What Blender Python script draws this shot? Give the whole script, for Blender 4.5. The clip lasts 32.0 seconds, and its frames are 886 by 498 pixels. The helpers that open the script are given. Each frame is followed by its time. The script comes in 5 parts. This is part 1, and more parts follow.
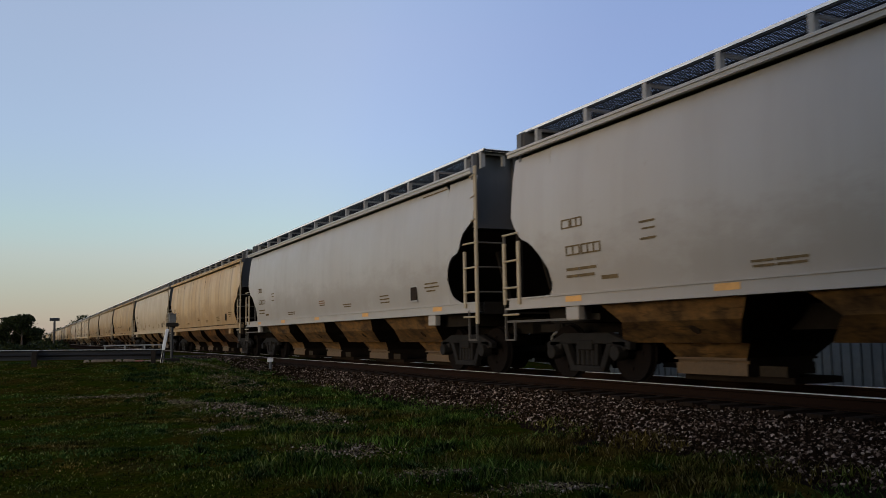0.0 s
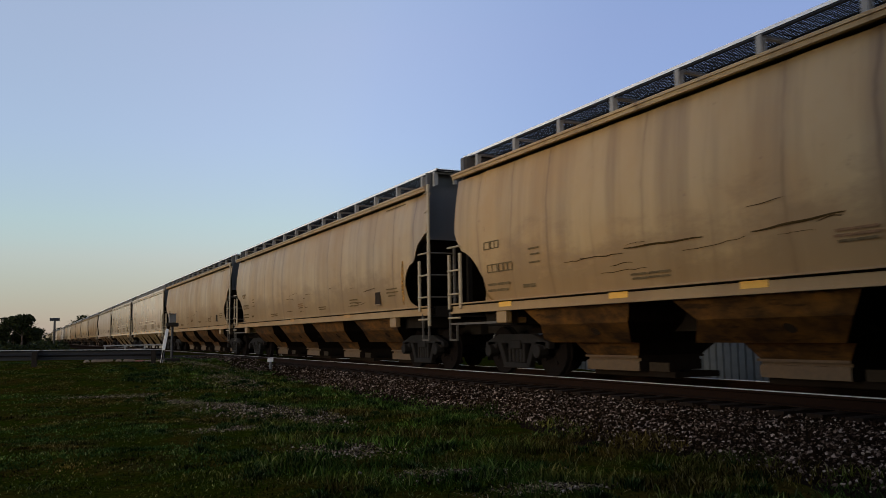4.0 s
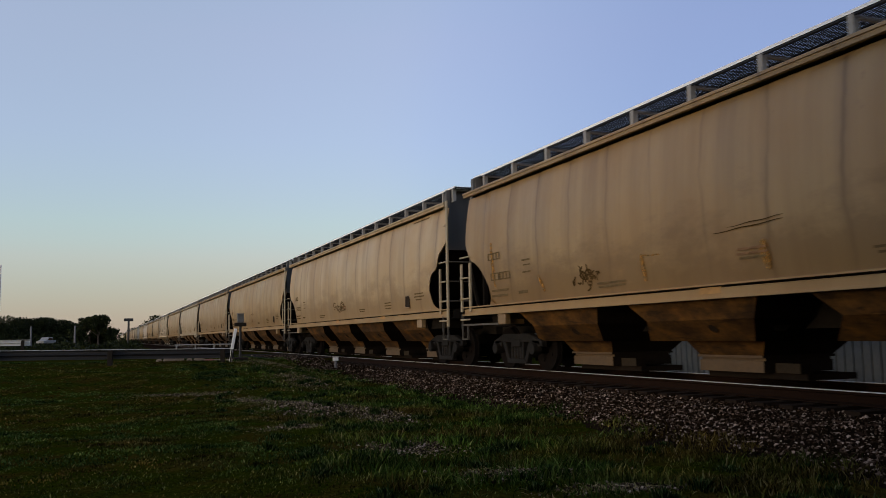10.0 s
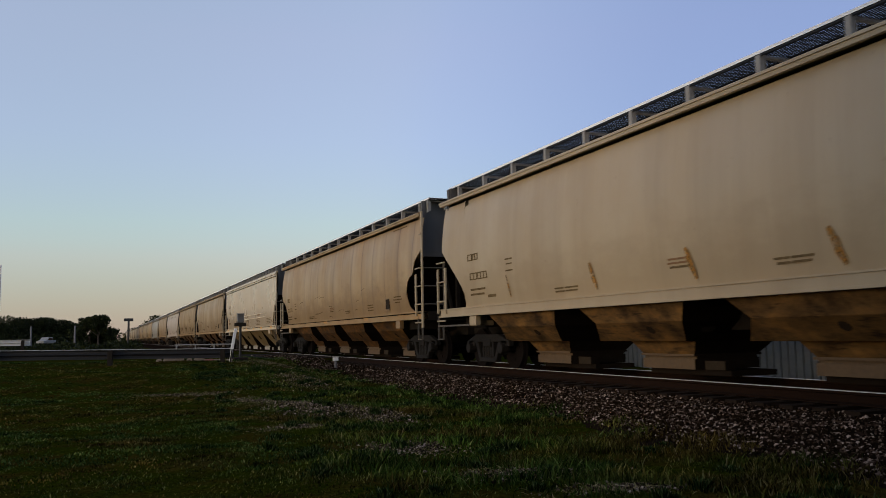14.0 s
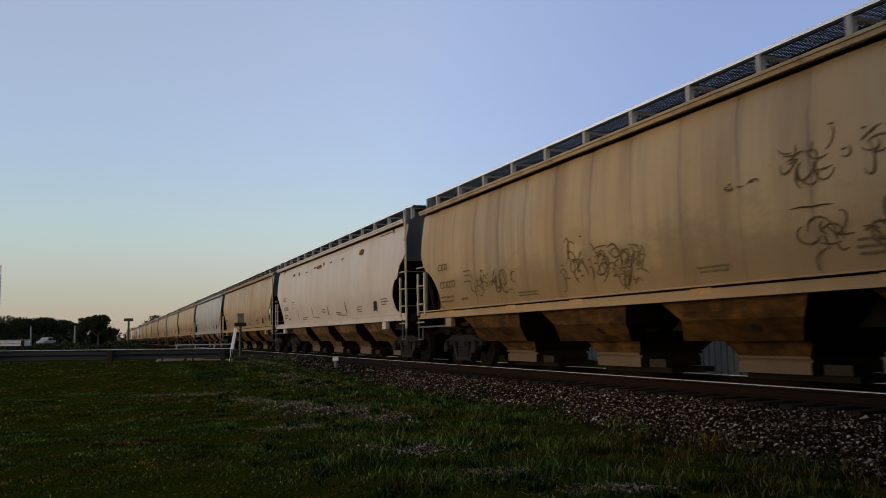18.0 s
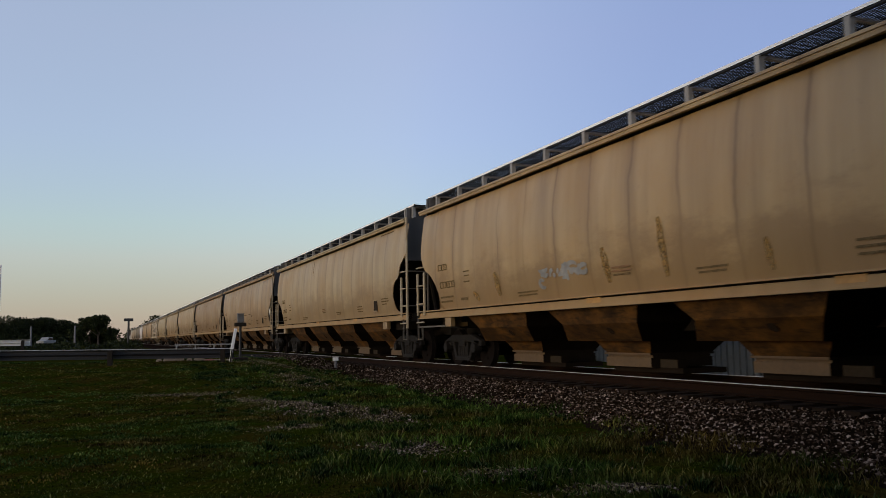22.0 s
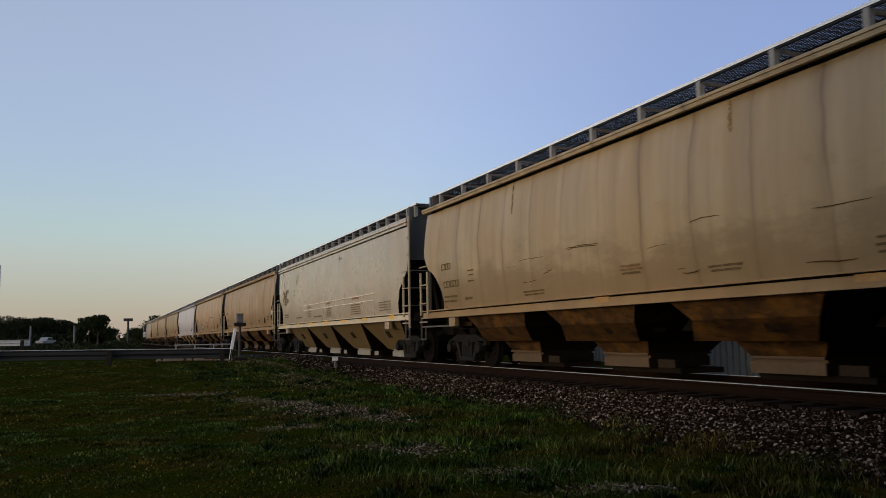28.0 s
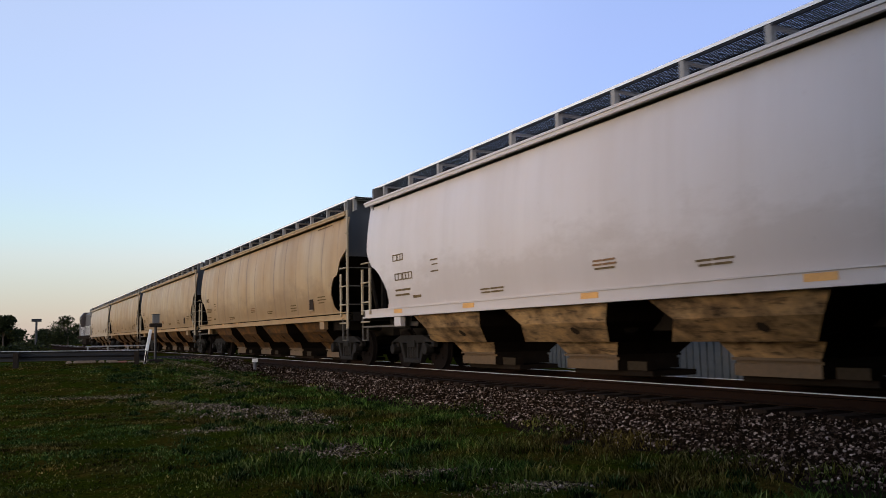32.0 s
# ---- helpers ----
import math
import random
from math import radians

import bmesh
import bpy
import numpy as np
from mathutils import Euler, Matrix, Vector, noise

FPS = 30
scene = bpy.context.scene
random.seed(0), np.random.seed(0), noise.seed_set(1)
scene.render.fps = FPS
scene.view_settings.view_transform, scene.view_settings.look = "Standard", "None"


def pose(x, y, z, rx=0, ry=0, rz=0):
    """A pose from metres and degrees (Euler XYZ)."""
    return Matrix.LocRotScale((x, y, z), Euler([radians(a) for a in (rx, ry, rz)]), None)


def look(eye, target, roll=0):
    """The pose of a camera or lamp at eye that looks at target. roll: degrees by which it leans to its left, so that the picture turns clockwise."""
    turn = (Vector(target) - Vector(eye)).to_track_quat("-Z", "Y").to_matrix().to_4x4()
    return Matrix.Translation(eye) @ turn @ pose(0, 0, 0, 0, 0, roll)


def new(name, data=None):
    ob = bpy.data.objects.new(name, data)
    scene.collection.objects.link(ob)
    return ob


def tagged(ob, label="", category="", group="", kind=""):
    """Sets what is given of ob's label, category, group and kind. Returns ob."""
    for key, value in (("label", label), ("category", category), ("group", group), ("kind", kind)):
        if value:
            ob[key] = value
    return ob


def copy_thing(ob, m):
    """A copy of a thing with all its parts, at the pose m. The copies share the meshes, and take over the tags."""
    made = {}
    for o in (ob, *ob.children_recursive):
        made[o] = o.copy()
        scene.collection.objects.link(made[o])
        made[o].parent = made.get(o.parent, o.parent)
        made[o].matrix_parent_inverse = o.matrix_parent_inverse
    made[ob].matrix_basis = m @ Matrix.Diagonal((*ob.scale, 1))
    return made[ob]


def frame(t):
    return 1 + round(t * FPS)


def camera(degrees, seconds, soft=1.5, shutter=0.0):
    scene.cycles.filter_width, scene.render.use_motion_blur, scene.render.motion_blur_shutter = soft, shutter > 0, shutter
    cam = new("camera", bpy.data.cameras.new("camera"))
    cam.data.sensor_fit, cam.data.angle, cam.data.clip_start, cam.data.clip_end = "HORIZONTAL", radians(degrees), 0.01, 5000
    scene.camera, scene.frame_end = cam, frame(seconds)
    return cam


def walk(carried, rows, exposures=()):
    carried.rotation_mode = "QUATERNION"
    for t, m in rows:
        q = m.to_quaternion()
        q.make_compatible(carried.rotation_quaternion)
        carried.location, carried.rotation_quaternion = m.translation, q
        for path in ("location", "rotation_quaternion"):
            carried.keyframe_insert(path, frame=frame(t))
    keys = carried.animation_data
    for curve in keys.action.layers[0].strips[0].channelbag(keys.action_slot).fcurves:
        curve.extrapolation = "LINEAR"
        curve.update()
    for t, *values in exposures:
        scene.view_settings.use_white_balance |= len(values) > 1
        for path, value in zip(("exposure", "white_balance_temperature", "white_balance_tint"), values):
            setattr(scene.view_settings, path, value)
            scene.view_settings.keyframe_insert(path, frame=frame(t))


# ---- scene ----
EXPO = 1.82
# ---------------------------------------------------------------- camera
EYE = Vector((0.0, 0.0, 1.286))


def aim(turn, tilt, lean):
    """Camera pose: degrees to the right of the track's direction, degrees upwards, roll."""
    a, b = radians(turn), radians(tilt)
    way = Vector((math.sin(a) * math.cos(b), math.cos(a) * math.cos(b), math.sin(b)))
    return look(EYE, EYE + way, lean)


cam = camera(55.5, 32.0, soft=0.6, shutter=0.08)
CAMERA_ROWS = [
    (0.0, 26.08, 5.83, -0.88), (4.5, 26.07, 5.83, -0.88), (6.0, 26.02, 5.83, -0.92), (6.5, 25.78, 5.83, -0.94),
    (7.0, 24.49, 5.83, -0.96), (7.5, 23.61, 5.83, -0.97), (8.0, 22.43, 5.83, -0.99), (8.5, 21.80, 5.83, -1.00),
    (9.0, 21.80, 5.83, -1.02), (9.5, 21.81, 5.83, -1.02), (27.5, 21.81, 5.83, -1.02), (28.0, 21.84, 5.83, -1.02),
    (28.5, 21.86, 5.83, -1.02), (29.0, 22.76, 5.82, -1.02), (29.5, 24.19, 5.82, -1.03), (30.0, 25.17, 5.81, -1.03),
    (30.5, 26.03, 5.81, -1.04), (31.0, 26.60, 5.80, -1.04), (31.5, 26.88, 5.80, -1.05), (32.0, 27.10, 5.80, -1.05)]
walk(cam, [(t, aim(a, b, c)) for t, a, b, c in CAMERA_ROWS], exposures=[
    (0.0, EXPO, 6750, 11), (4.0, EXPO, 6780, 12), (6.0, EXPO, 6700, 13), (7.0, EXPO, 6450, 13), (8.0, EXPO, 6550, 13), (9.0, EXPO, 6950, 13),
    (25.0, EXPO, 6950, 13), (28.5, EXPO - 0.03, 6930, 13), (29.5, EXPO - 0.06, 6930, 13), (30.1, EXPO - 0.06, 6930, 13), (30.6, EXPO + 0.18, 6930, 13), (31.2, EXPO + 0.38, 6700, 13), (32.0, EXPO + 0.47, 6600, 16)])

# ---------------------------------------------------------------- sky and sun
SUN_TURN = -105.0   # degrees to the right of the track's direction
SUN_UP = 4.2
world = bpy.data.worlds.new("sky")
scene.world = world
world.use_nodes = True
wn = world.node_tree.nodes
sky = wn.new("ShaderNodeTexSky")
sky.sky_type = "NISHITA"
sky.sun_disc = False
sky.sun_elevation = radians(SUN_UP)
sky.sun_rotation = radians(SUN_TURN)
sky.air_density, sky.dust_density, sky.ozone_density = 1.0, 0.35, 3.0
wn["Background"].inputs["Strength"].default_value = 0.146
haze = wn.new("ShaderNodeMix")          # even evening haze over the whole sky
haze.data_type = "RGBA"
haze.inputs[0].default_value = 0.62
haze.inputs[7].default_value = (0.93, 0.98, 1.32, 1.0)
world.node_tree.links.new(sky.outputs["Color"], haze.inputs[6])


def sky_tint(fac, stops):
    node = wn.new("ShaderNodeValToRGB")
    while len(node.color_ramp.elements) < len(stops):
        node.color_ramp.elements.new(0.5)
    for e, (p, c) in zip(node.color_ramp.elements, stops):
        e.position, e.color = p, (*c, 1.0)
    node.color_ramp.interpolation = "B_SPLINE"
    world.node_tree.links.new(fac, node.inputs["Fac"])
    return node.outputs["Color"]


def sky_times(a, b):
    node = wn.new("ShaderNodeMix")
    node.data_type, node.blend_type = "RGBA", "MULTIPLY"
    node.inputs[0].default_value = 1.0
    world.node_tree.links.new(a, node.inputs[6])
    world.node_tree.links.new(b, node.inputs[7])
    return node.outputs[2]


# dusty, warmer air low over the horizon, and a deeper blue away from the sun
heading = wn.new("ShaderNodeTexCoord")
height = wn.new("ShaderNodeSeparateXYZ")
world.node_tree.links.new(heading.outputs["Generated"], height.inputs[0])
away = wn.new("ShaderNodeVectorMath")
away.operation = "DOT_PRODUCT"
away.inputs[1].default_value = (-math.sin(radians(SUN_TURN)), -math.cos(radians(SUN_TURN)), 0.0)
world.node_tree.links.new(heading.outputs["Generated"], away.inputs[0])
low_air = sky_tint(height.outputs["Z"], [(0.0, (0.74, 0.66, 0.60)), (0.05, (0.82, 0.73, 0.64)), (0.11, (1.09, 0.98, 0.83)), (0.20, (1.21, 1.10, 1.0)), (0.31, (1.01, 1.04, 1.04)), (0.45, (0.92, 0.96, 1.02)), (0.8, (1.0, 1.0, 1.0))])
far_side = sky_tint(away.outputs["Value"], [(0.0, (1.0, 1.0, 1.0)), (0.25, (0.95, 1.03, 0.97)), (0.47, (1.03, 1.0, 1.01)), (0.58, (0.98, 0.985, 1.03)), (0.75, (0.68, 0.70, 0.83)), (1.0, (0.56, 0.60, 0.75))])
world.node_tree.links.new(sky_times(sky_times(haze.outputs[2], low_air), far_side), wn["Background"].inputs["Color"])
sun = new("sun", bpy.data.lights.new("sun", "SUN"))
sun.data.energy = 0.53
sun.data.angle = radians(34.0)
sun.data.color = (1.0, 0.86, 0.68)
_a, _b = radians(SUN_TURN), radians(SUN_UP)
sun.matrix_world = look(Vector((0, 0, 40)), Vector((0, 0, 40)) - Vector((math.sin(_a) * math.cos(_b), math.cos(_a) * math.cos(_b), math.sin(_b))))


# ---------------------------------------------------------------- materials
def ramp(nt, fac, stops):
    node = nt.nodes.new("ShaderNodeValToRGB")
    while len(node.color_ramp.elements) < len(stops):
        node.color_ramp.elements.new(0.5)
    for e, (p, c) in zip(node.color_ramp.elements, stops):
        e.position, e.color = p, (*c, 1.0) if len(c) == 3 else c
    nt.links.new(fac, node.inputs["Fac"])
    return node.outputs["Color"]


def math_node(nt, op, a, b=None):
    node = nt.nodes.new("ShaderNodeMath")
    node.operation = op
    for i, v in enumerate((a, b)):
        if v is None:
            continue
        if isinstance(v, (int, float)):
            node.inputs[i].default_value = v
        else:
            nt.links.new(v, node.inputs[i])
    return node.outputs[0]


def noise_node(nt, vec, scale, detail=4.0, rough=0.55):
    node = nt.nodes.new("ShaderNodeTexNoise")
    node.inputs["Scale"].default_value = scale
    node.inputs["Detail"].default_value = detail
    node.inputs["Roughness"].default_value = rough
    nt.links.new(vec, node.inputs["Vector"])
    return node.outputs["Fac"]


def mapped(nt, scale=(1, 1, 1), source="Object", shift=False):
    tc = nt.nodes.new("ShaderNodeTexCoord")
    mp = nt.nodes.new("ShaderNodeMapping")
    mp.inputs["Scale"].default_value = scale
    nt.links.new(tc.outputs[source], mp.inputs["Vector"])
    if shift:
        info = nt.nodes.new("ShaderNodeObjectInfo")
        off = nt.nodes.new("ShaderNodeCombineXYZ")
        far = math_node(nt, "MULTIPLY", info.outputs["Random"], 60.0)
        for i in range(3):
            nt.links.new(far, off.inputs[i])
        nt.links.new(off.outputs[0], mp.inputs["Location"])
    return mp.outputs[0]


def mix_color(nt, fac, a, b, mode="MIX"):
    node = nt.nodes.new("ShaderNodeMix")
    node.data_type = "RGBA"
    node.blend_type = mode
    for key, v in ((0, fac), (6, a), (7, b)):
        if isinstance(v, (int, float)):
            node.inputs[key].default_value = v
        elif isinstance(v, tuple):
            node.inputs[key].default_value = (*v, 1.0)
        else:
            nt.links.new(v, node.inputs[key])
    return node.outputs[2]


def bump(nt, height, strength, distance=0.02):
    node = nt.nodes.new("ShaderNodeBump")
    node.inputs["Strength"].default_value = strength
    node.inputs["Distance"].default_value = distance
    nt.links.new(height, node.inputs["Height"])
    return node.outputs[0]


def shader(name):
    m = bpy.data.materials.new(name)
    m.use_nodes = True
    return m, m.node_tree, m.node_tree.nodes["Principled BSDF"]


def plain(name, color, rough=0.6, metal=0.0, grain=12.0, spread=0.25, relief=0.15, source="Object", spec=0.5):
    """A plain surface with two scales of tone and a fine relief."""
    m, nt, p = shader(name)
    v = mapped(nt, source=source)
    fine, broad = noise_node(nt, v, grain, 6), noise_node(nt, v, grain * 0.13, 3)
    tone = math_node(nt, "ADD", math_node(nt, "MULTIPLY", fine, 0.6), math_node(nt, "MULTIPLY", broad, 0.6))
    lo = tuple(c * (1 - spread) for c in color)
    hi = tuple(min(1.0, c * (1 + spread)) for c in color)
    nt.links.new(ramp(nt, tone, [(0.3, lo), (0.85, hi)]), p.inputs["Base Color"])
    p.inputs["Roughness"].default_value = rough
    p.inputs["Metallic"].default_value = metal
    p.inputs["Specular IOR Level"].default_value = spec
    nt.links.new(bump(nt, fine, relief), p.inputs["Normal"])
    return m


def ragged(m, grain, lo, hi):
    """Lets the ground show through a thin coat in a patchy way."""
    nt = m.node_tree
    worn = ramp(nt, noise_node(nt, mapped(nt), grain, 5), [(lo, (0.06, 0.06, 0.06)), (hi, (0.85, 0.85, 0.85))])
    nt.links.new(worn, nt.nodes["Principled BSDF"].inputs["Alpha"])
    return m


def car_paint(name, color, streak, dirt, rust, gloss=0.42, seams=0.0, splash=0.0, coat=0.0, spec=0.6):
    """Weathered car paint: vertical run-off streaks, grime clouds, small rust spots and faint weld seams."""
    m, nt, p = shader(name)
    v = mapped(nt, (1, 1, 1), shift=True)
    tall = mapped(nt, (0.6, 1.0, 0.07), shift=True)
    runs = noise_node(nt, tall, 1.7, 4, 0.55)
    thin = noise_node(nt, tall, 11.0, 4, 0.6)
    cloud = noise_node(nt, v, 0.55, 4, 0.6)
    spots = noise_node(nt, v, 5.0, 6, 0.65)
    grain = noise_node(nt, v, 40.0, 3)
    dark = tuple(c * k for c, k in zip(color, (0.44, 0.37, 0.29)))
    warm = tuple(c * k for c, k in zip(color, (0.86, 0.72, 0.55)))
    c1 = mix_color(nt, math_node(nt, "MULTIPLY", ramp(nt, runs, [(0.42, (0, 0, 0)), (0.70, (1, 1, 1))]), streak), color, dark)
    c2 = mix_color(nt, math_node(nt, "MULTIPLY", ramp(nt, cloud, [(0.40, (0, 0, 0)), (0.72, (1, 1, 1))]), dirt), c1, warm)
    c3 = mix_color(nt, math_node(nt, "MULTIPLY", ramp(nt, thin, [(0.56, (0, 0, 0)), (0.74, (1, 1, 1))]), streak * 0.22), c2, dark)
    if seams > 0:
        sep = nt.nodes.new("ShaderNodeSeparateXYZ")
        tc = nt.nodes.new("ShaderNodeTexCoord")
        nt.links.new(tc.outputs["Object"], sep.inputs[0])
        warp = math_node(nt, "MULTIPLY", noise_node(nt, v, 0.9, 3), 0.30)
        cell = math_node(nt, "FRACT", math_node(nt, "ADD", math_node(nt, "DIVIDE", math_node(nt, "ADD", sep.outputs["Y"], warp), 1.24), 0.5))
        line = math_node(nt, "ABSOLUTE", math_node(nt, "SUBTRACT", cell, 0.5))
        seam = ramp(nt, line, [(0.0, (1, 1, 1)), (0.014, (0.85, 0.85, 0.85)), (0.035, (0.32, 0.32, 0.32)), (0.13, (0, 0, 0))])
        broken = ramp(nt, runs, [(0.35, (0.15, 0.15, 0.15)), (0.55, (1, 1, 1))])
        c3 = mix_color(nt, math_node(nt, "MULTIPLY", mix_color(nt, 1.0, seam, broken, "MULTIPLY"), seams), c3, tuple(c * k for c, k in zip(color, (0.34, 0.26, 0.16))))
    if splash > 0:   # dried splash and smudges; the gain on the lower sheets also paints their shade
        sep2 = nt.nodes.new("ShaderNodeSeparateXYZ")
        tc2 = nt.nodes.new("ShaderNodeTexCoord")
        nt.links.new(tc2.outputs["Object"], sep2.inputs[0])
        low = math_node(nt, "MULTIPLY", math_node(nt, "SUBTRACT", 2.55, sep2.outputs["Z"]), 0.34)
        wide = noise_node(nt, mapped(nt, (1, 0.45, 1.0), shift=True), 1.9, 6, 0.68)
        smut = ramp(nt, math_node(nt, "ADD", wide, low), [(0.52, (0, 0, 0)), (0.74, (1, 1, 1))])
        c3 = mix_color(nt, math_node(nt, "MULTIPLY", smut, splash), c3, tuple(c * k for c, k in zip(color, (0.50, 0.42, 0.33))))
        grime = noise_node(nt, mapped(nt, (1, 1, 1.6), shift=True), 1.7, 5, 0.62)
        c3 = mix_color(nt, math_node(nt, "MULTIPLY", ramp(nt, grime, [(0.47, (0, 0, 0)), (0.57, (1, 1, 1))]), max(0.0, splash - 0.7) * 3.0), c3, tuple(c * k for c, k in zip(color, (0.22, 0.18, 0.14))))
    p.inputs["Specular IOR Level"].default_value = spec
    p.inputs["Coat Weight"].default_value = coat
    p.inputs["Coat Roughness"].default_value = 0.22
    c4 = mix_color(nt, math_node(nt, "MULTIPLY", ramp(nt, spots, [(0.66, (0, 0, 0)), (0.74, (1, 1, 1))]), rust), c3, (0.16, 0.07, 0.03))
    if splash > 0.75:   # caked dust and soot in uneven patches
        patch = noise_node(nt, mapped(nt, (1, 0.7, 1.1), shift=True), 2.6, 6, 0.68)
        scuff = noise_node(nt, mapped(nt, (1, 0.35, 2.2), shift=True), 5.5, 4, 0.65)
        c4 = mix_color(nt, 1.0, c4, ramp(nt, patch, [(0.34, (0.28, 0.25, 0.22)), (0.52, (1.0, 1.0, 1.0)), (0.70, (1.8, 1.7, 1.5))]), "MULTIPLY")
        c4 = mix_color(nt, 1.0, c4, ramp(nt, scuff, [(0.33, (0.35, 0.33, 0.30)), (0.45, (1.0, 1.0, 1.0)), (0.66, (1.25, 1.22, 1.15))]), "MULTIPLY")
    nt.links.new(c4, p.inputs["Base Color"])
    nt.links.new(ramp(nt, cloud, [(0.3, (gloss - 0.06,) * 3), (0.8, (gloss + 0.14,) * 3)]), p.inputs["Roughness"])
    wave = math_node(nt, "ADD", math_node(nt, "MULTIPLY", cloud, 1.0), math_node(nt, "MULTIPLY", grain, 0.03))
    nt.links.new(bump(nt, wave, 0.25 if seams else 0.08, 0.05), p.inputs["Normal"])
    return m


def ground_material():
    m, nt, p = shader("grass ground")
    v = mapped(nt, source="Object")
    fine, mid, wide = noise_node(nt, v, 22.0, 6), noise_node(nt, v, 1.3, 5, 0.6), noise_node(nt, v, 0.16, 4)
    green = ramp(nt, fine, [(0.25, (0.006, 0.009, 0.001)), (0.55, (0.019, 0.026, 0.002)), (0.8, (0.044, 0.052, 0.006))])
    straw = ramp(nt, fine, [(0.25, (0.012, 0.008, 0.001)), (0.8, (0.062, 0.043, 0.009))])
    soil = ramp(nt, fine, [(0.3, (0.014, 0.012, 0.006)), (0.75, (0.055, 0.046, 0.028))])
    c = mix_color(nt, ramp(nt, mid, [(0.46, (0, 0, 0)), (0.66, (1, 1, 1))]), green, straw)
    c = mix_color(nt, ramp(nt, wide, [(0.60, (0, 0, 0)), (0.72, (0.6, 0.6, 0.6))]), c, soil)
    nt.links.new(c, p.inputs["Base Color"])
    p.inputs["Roughness"].default_value = 0.95
    p.inputs["Specular IOR Level"].default_value = 0.0
    nt.links.new(bump(nt, math_node(nt, "ADD", fine, math_node(nt, "MULTIPLY", mid, 2.0)), 0.8, 0.06), p.inputs["Normal"])
    return m


def per_piece(name, stops, rough=0.9, grain=30.0, spec=0.5):
    """A tone for each joined piece, with grain on top."""
    m, nt, p = shader(name)
    geo = nt.nodes.new("ShaderNodeNewGeometry")
    v = mapped(nt)
    c = ramp(nt, geo.outputs["Random Per Island"], stops)
    g = noise_node(nt, v, grain, 4)
    c = mix_color(nt, 0.5, c, ramp(nt, g, [(0.3, (0.45, 0.45, 0.45)), (0.8, (1, 1, 1))]), "MULTIPLY")
    nt.links.new(c, p.inputs["Base Color"])
    p.inputs["Roughness"].default_value = rough
    p.inputs["Specular IOR Level"].default_value = spec
    nt.links.new(bump(nt, g, 0.4), p.inputs["Normal"])
    return m


PAINT_OF = {   # colour, streaks, dirt, rust, gloss, seams, splash, coat
    "white": ("white car paint", (0.56, 0.515, 0.415), 0.14, 0.16, 0.12, 0.40, 0.0, 0.30),
    "grey": ("pale grey car paint", (0.41, 0.355, 0.26), 0.30, 0.35, 0.30, 0.42, 0.0, 0.45),
    "light": ("light tan car paint", (0.47, 0.360, 0.215), 0.25, 0.25, 0.25, 0.42, 0.0, 0.2),
    "tan": ("tan car paint", (0.450, 0.294, 0.100), 0.60, 0.60, 0.35, 0.44, 0.75, 0.66),
    "seamed": ("tan car paint with dark weld seams", (0.460, 0.300, 0.104), 0.60, 0.55, 0.35, 0.44, 1.0, 0.62),
    "dirty": ("dirty brown tan car paint", (0.435, 0.275, 0.086), 0.80, 0.75, 0.5, 0.48, 0.8, 0.66),
    "beige": ("smooth grey beige car paint", (0.55, 0.435, 0.252), 0.35, 0.40, 0.2, 0.28, 0.0, 0.42, 0.45),
}
PAINT = {kind: car_paint(*row) for kind, row in PAINT_OF.items()}
M_SILL = car_paint("dusty rust-streaked sill paint", (0.40, 0.262, 0.105), 0.6, 0.7, 1.0, 0.55, 0.0, 0.5)
M_SILLPALE = car_paint("cream sill paint", (0.60, 0.495, 0.335), 0.35, 0.35, 0.4, 0.45)
# grimy bay paints, their bases also lowered for the shade under the sill
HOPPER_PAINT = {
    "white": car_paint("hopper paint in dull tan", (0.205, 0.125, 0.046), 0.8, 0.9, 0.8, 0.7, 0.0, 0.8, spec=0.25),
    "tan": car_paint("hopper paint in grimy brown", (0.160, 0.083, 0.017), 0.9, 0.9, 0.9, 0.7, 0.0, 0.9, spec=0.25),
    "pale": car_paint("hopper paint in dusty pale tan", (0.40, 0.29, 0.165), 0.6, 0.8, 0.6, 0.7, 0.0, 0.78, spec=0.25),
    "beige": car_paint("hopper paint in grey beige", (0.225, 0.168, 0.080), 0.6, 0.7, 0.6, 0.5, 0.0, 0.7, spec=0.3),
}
# the unlit look of the car ends is put into this dark grey
M_END = car_paint("grey end sheet paint with shade in it", (0.085, 0.080, 0.074), 0.5, 0.5, 0.3, 0.55)
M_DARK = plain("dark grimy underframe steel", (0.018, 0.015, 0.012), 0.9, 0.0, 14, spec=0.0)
# near-black colour that carries the shade on ends, undersides and recesses
M_SHADED = plain("near-black steel standing in for shade", (0.016, 0.012, 0.009), 0.9, 0.0, 6, spec=0.0)
M_TRUCK = plain("dusty cast truck steel", (0.013, 0.011, 0.009), 0.8, 0.0, 9, 0.5, spec=0.15)
M_WHEEL = plain("grimy wheel steel", (0.009, 0.007, 0.006), 0.9, 0.0, 16, spec=0.02)
M_GRATE = plain("dark steel walkway grating", (0.014, 0.015, 0.018), 0.7, 0.0, 60, spec=0.2)
M_BRACKET = plain("dusty galvanised bracket steel", (0.25, 0.235, 0.21), 0.6, 0.0, 18, 0.25)
M_RUBSTRIP = plain("pale rub strip with painted highlight", (0.78, 0.68, 0.50), 0.5, 0.0, 18, 0.15)
M_GALV = plain("galvanised walkway edge with painted highlight", (0.90, 0.89, 0.87), 0.5, 0.0, 30, 0.05)
M_YELLOW = plain("yellow reflective tape", (0.72, 0.38, 0.045), 0.4, 0.0, 30, 0.12)
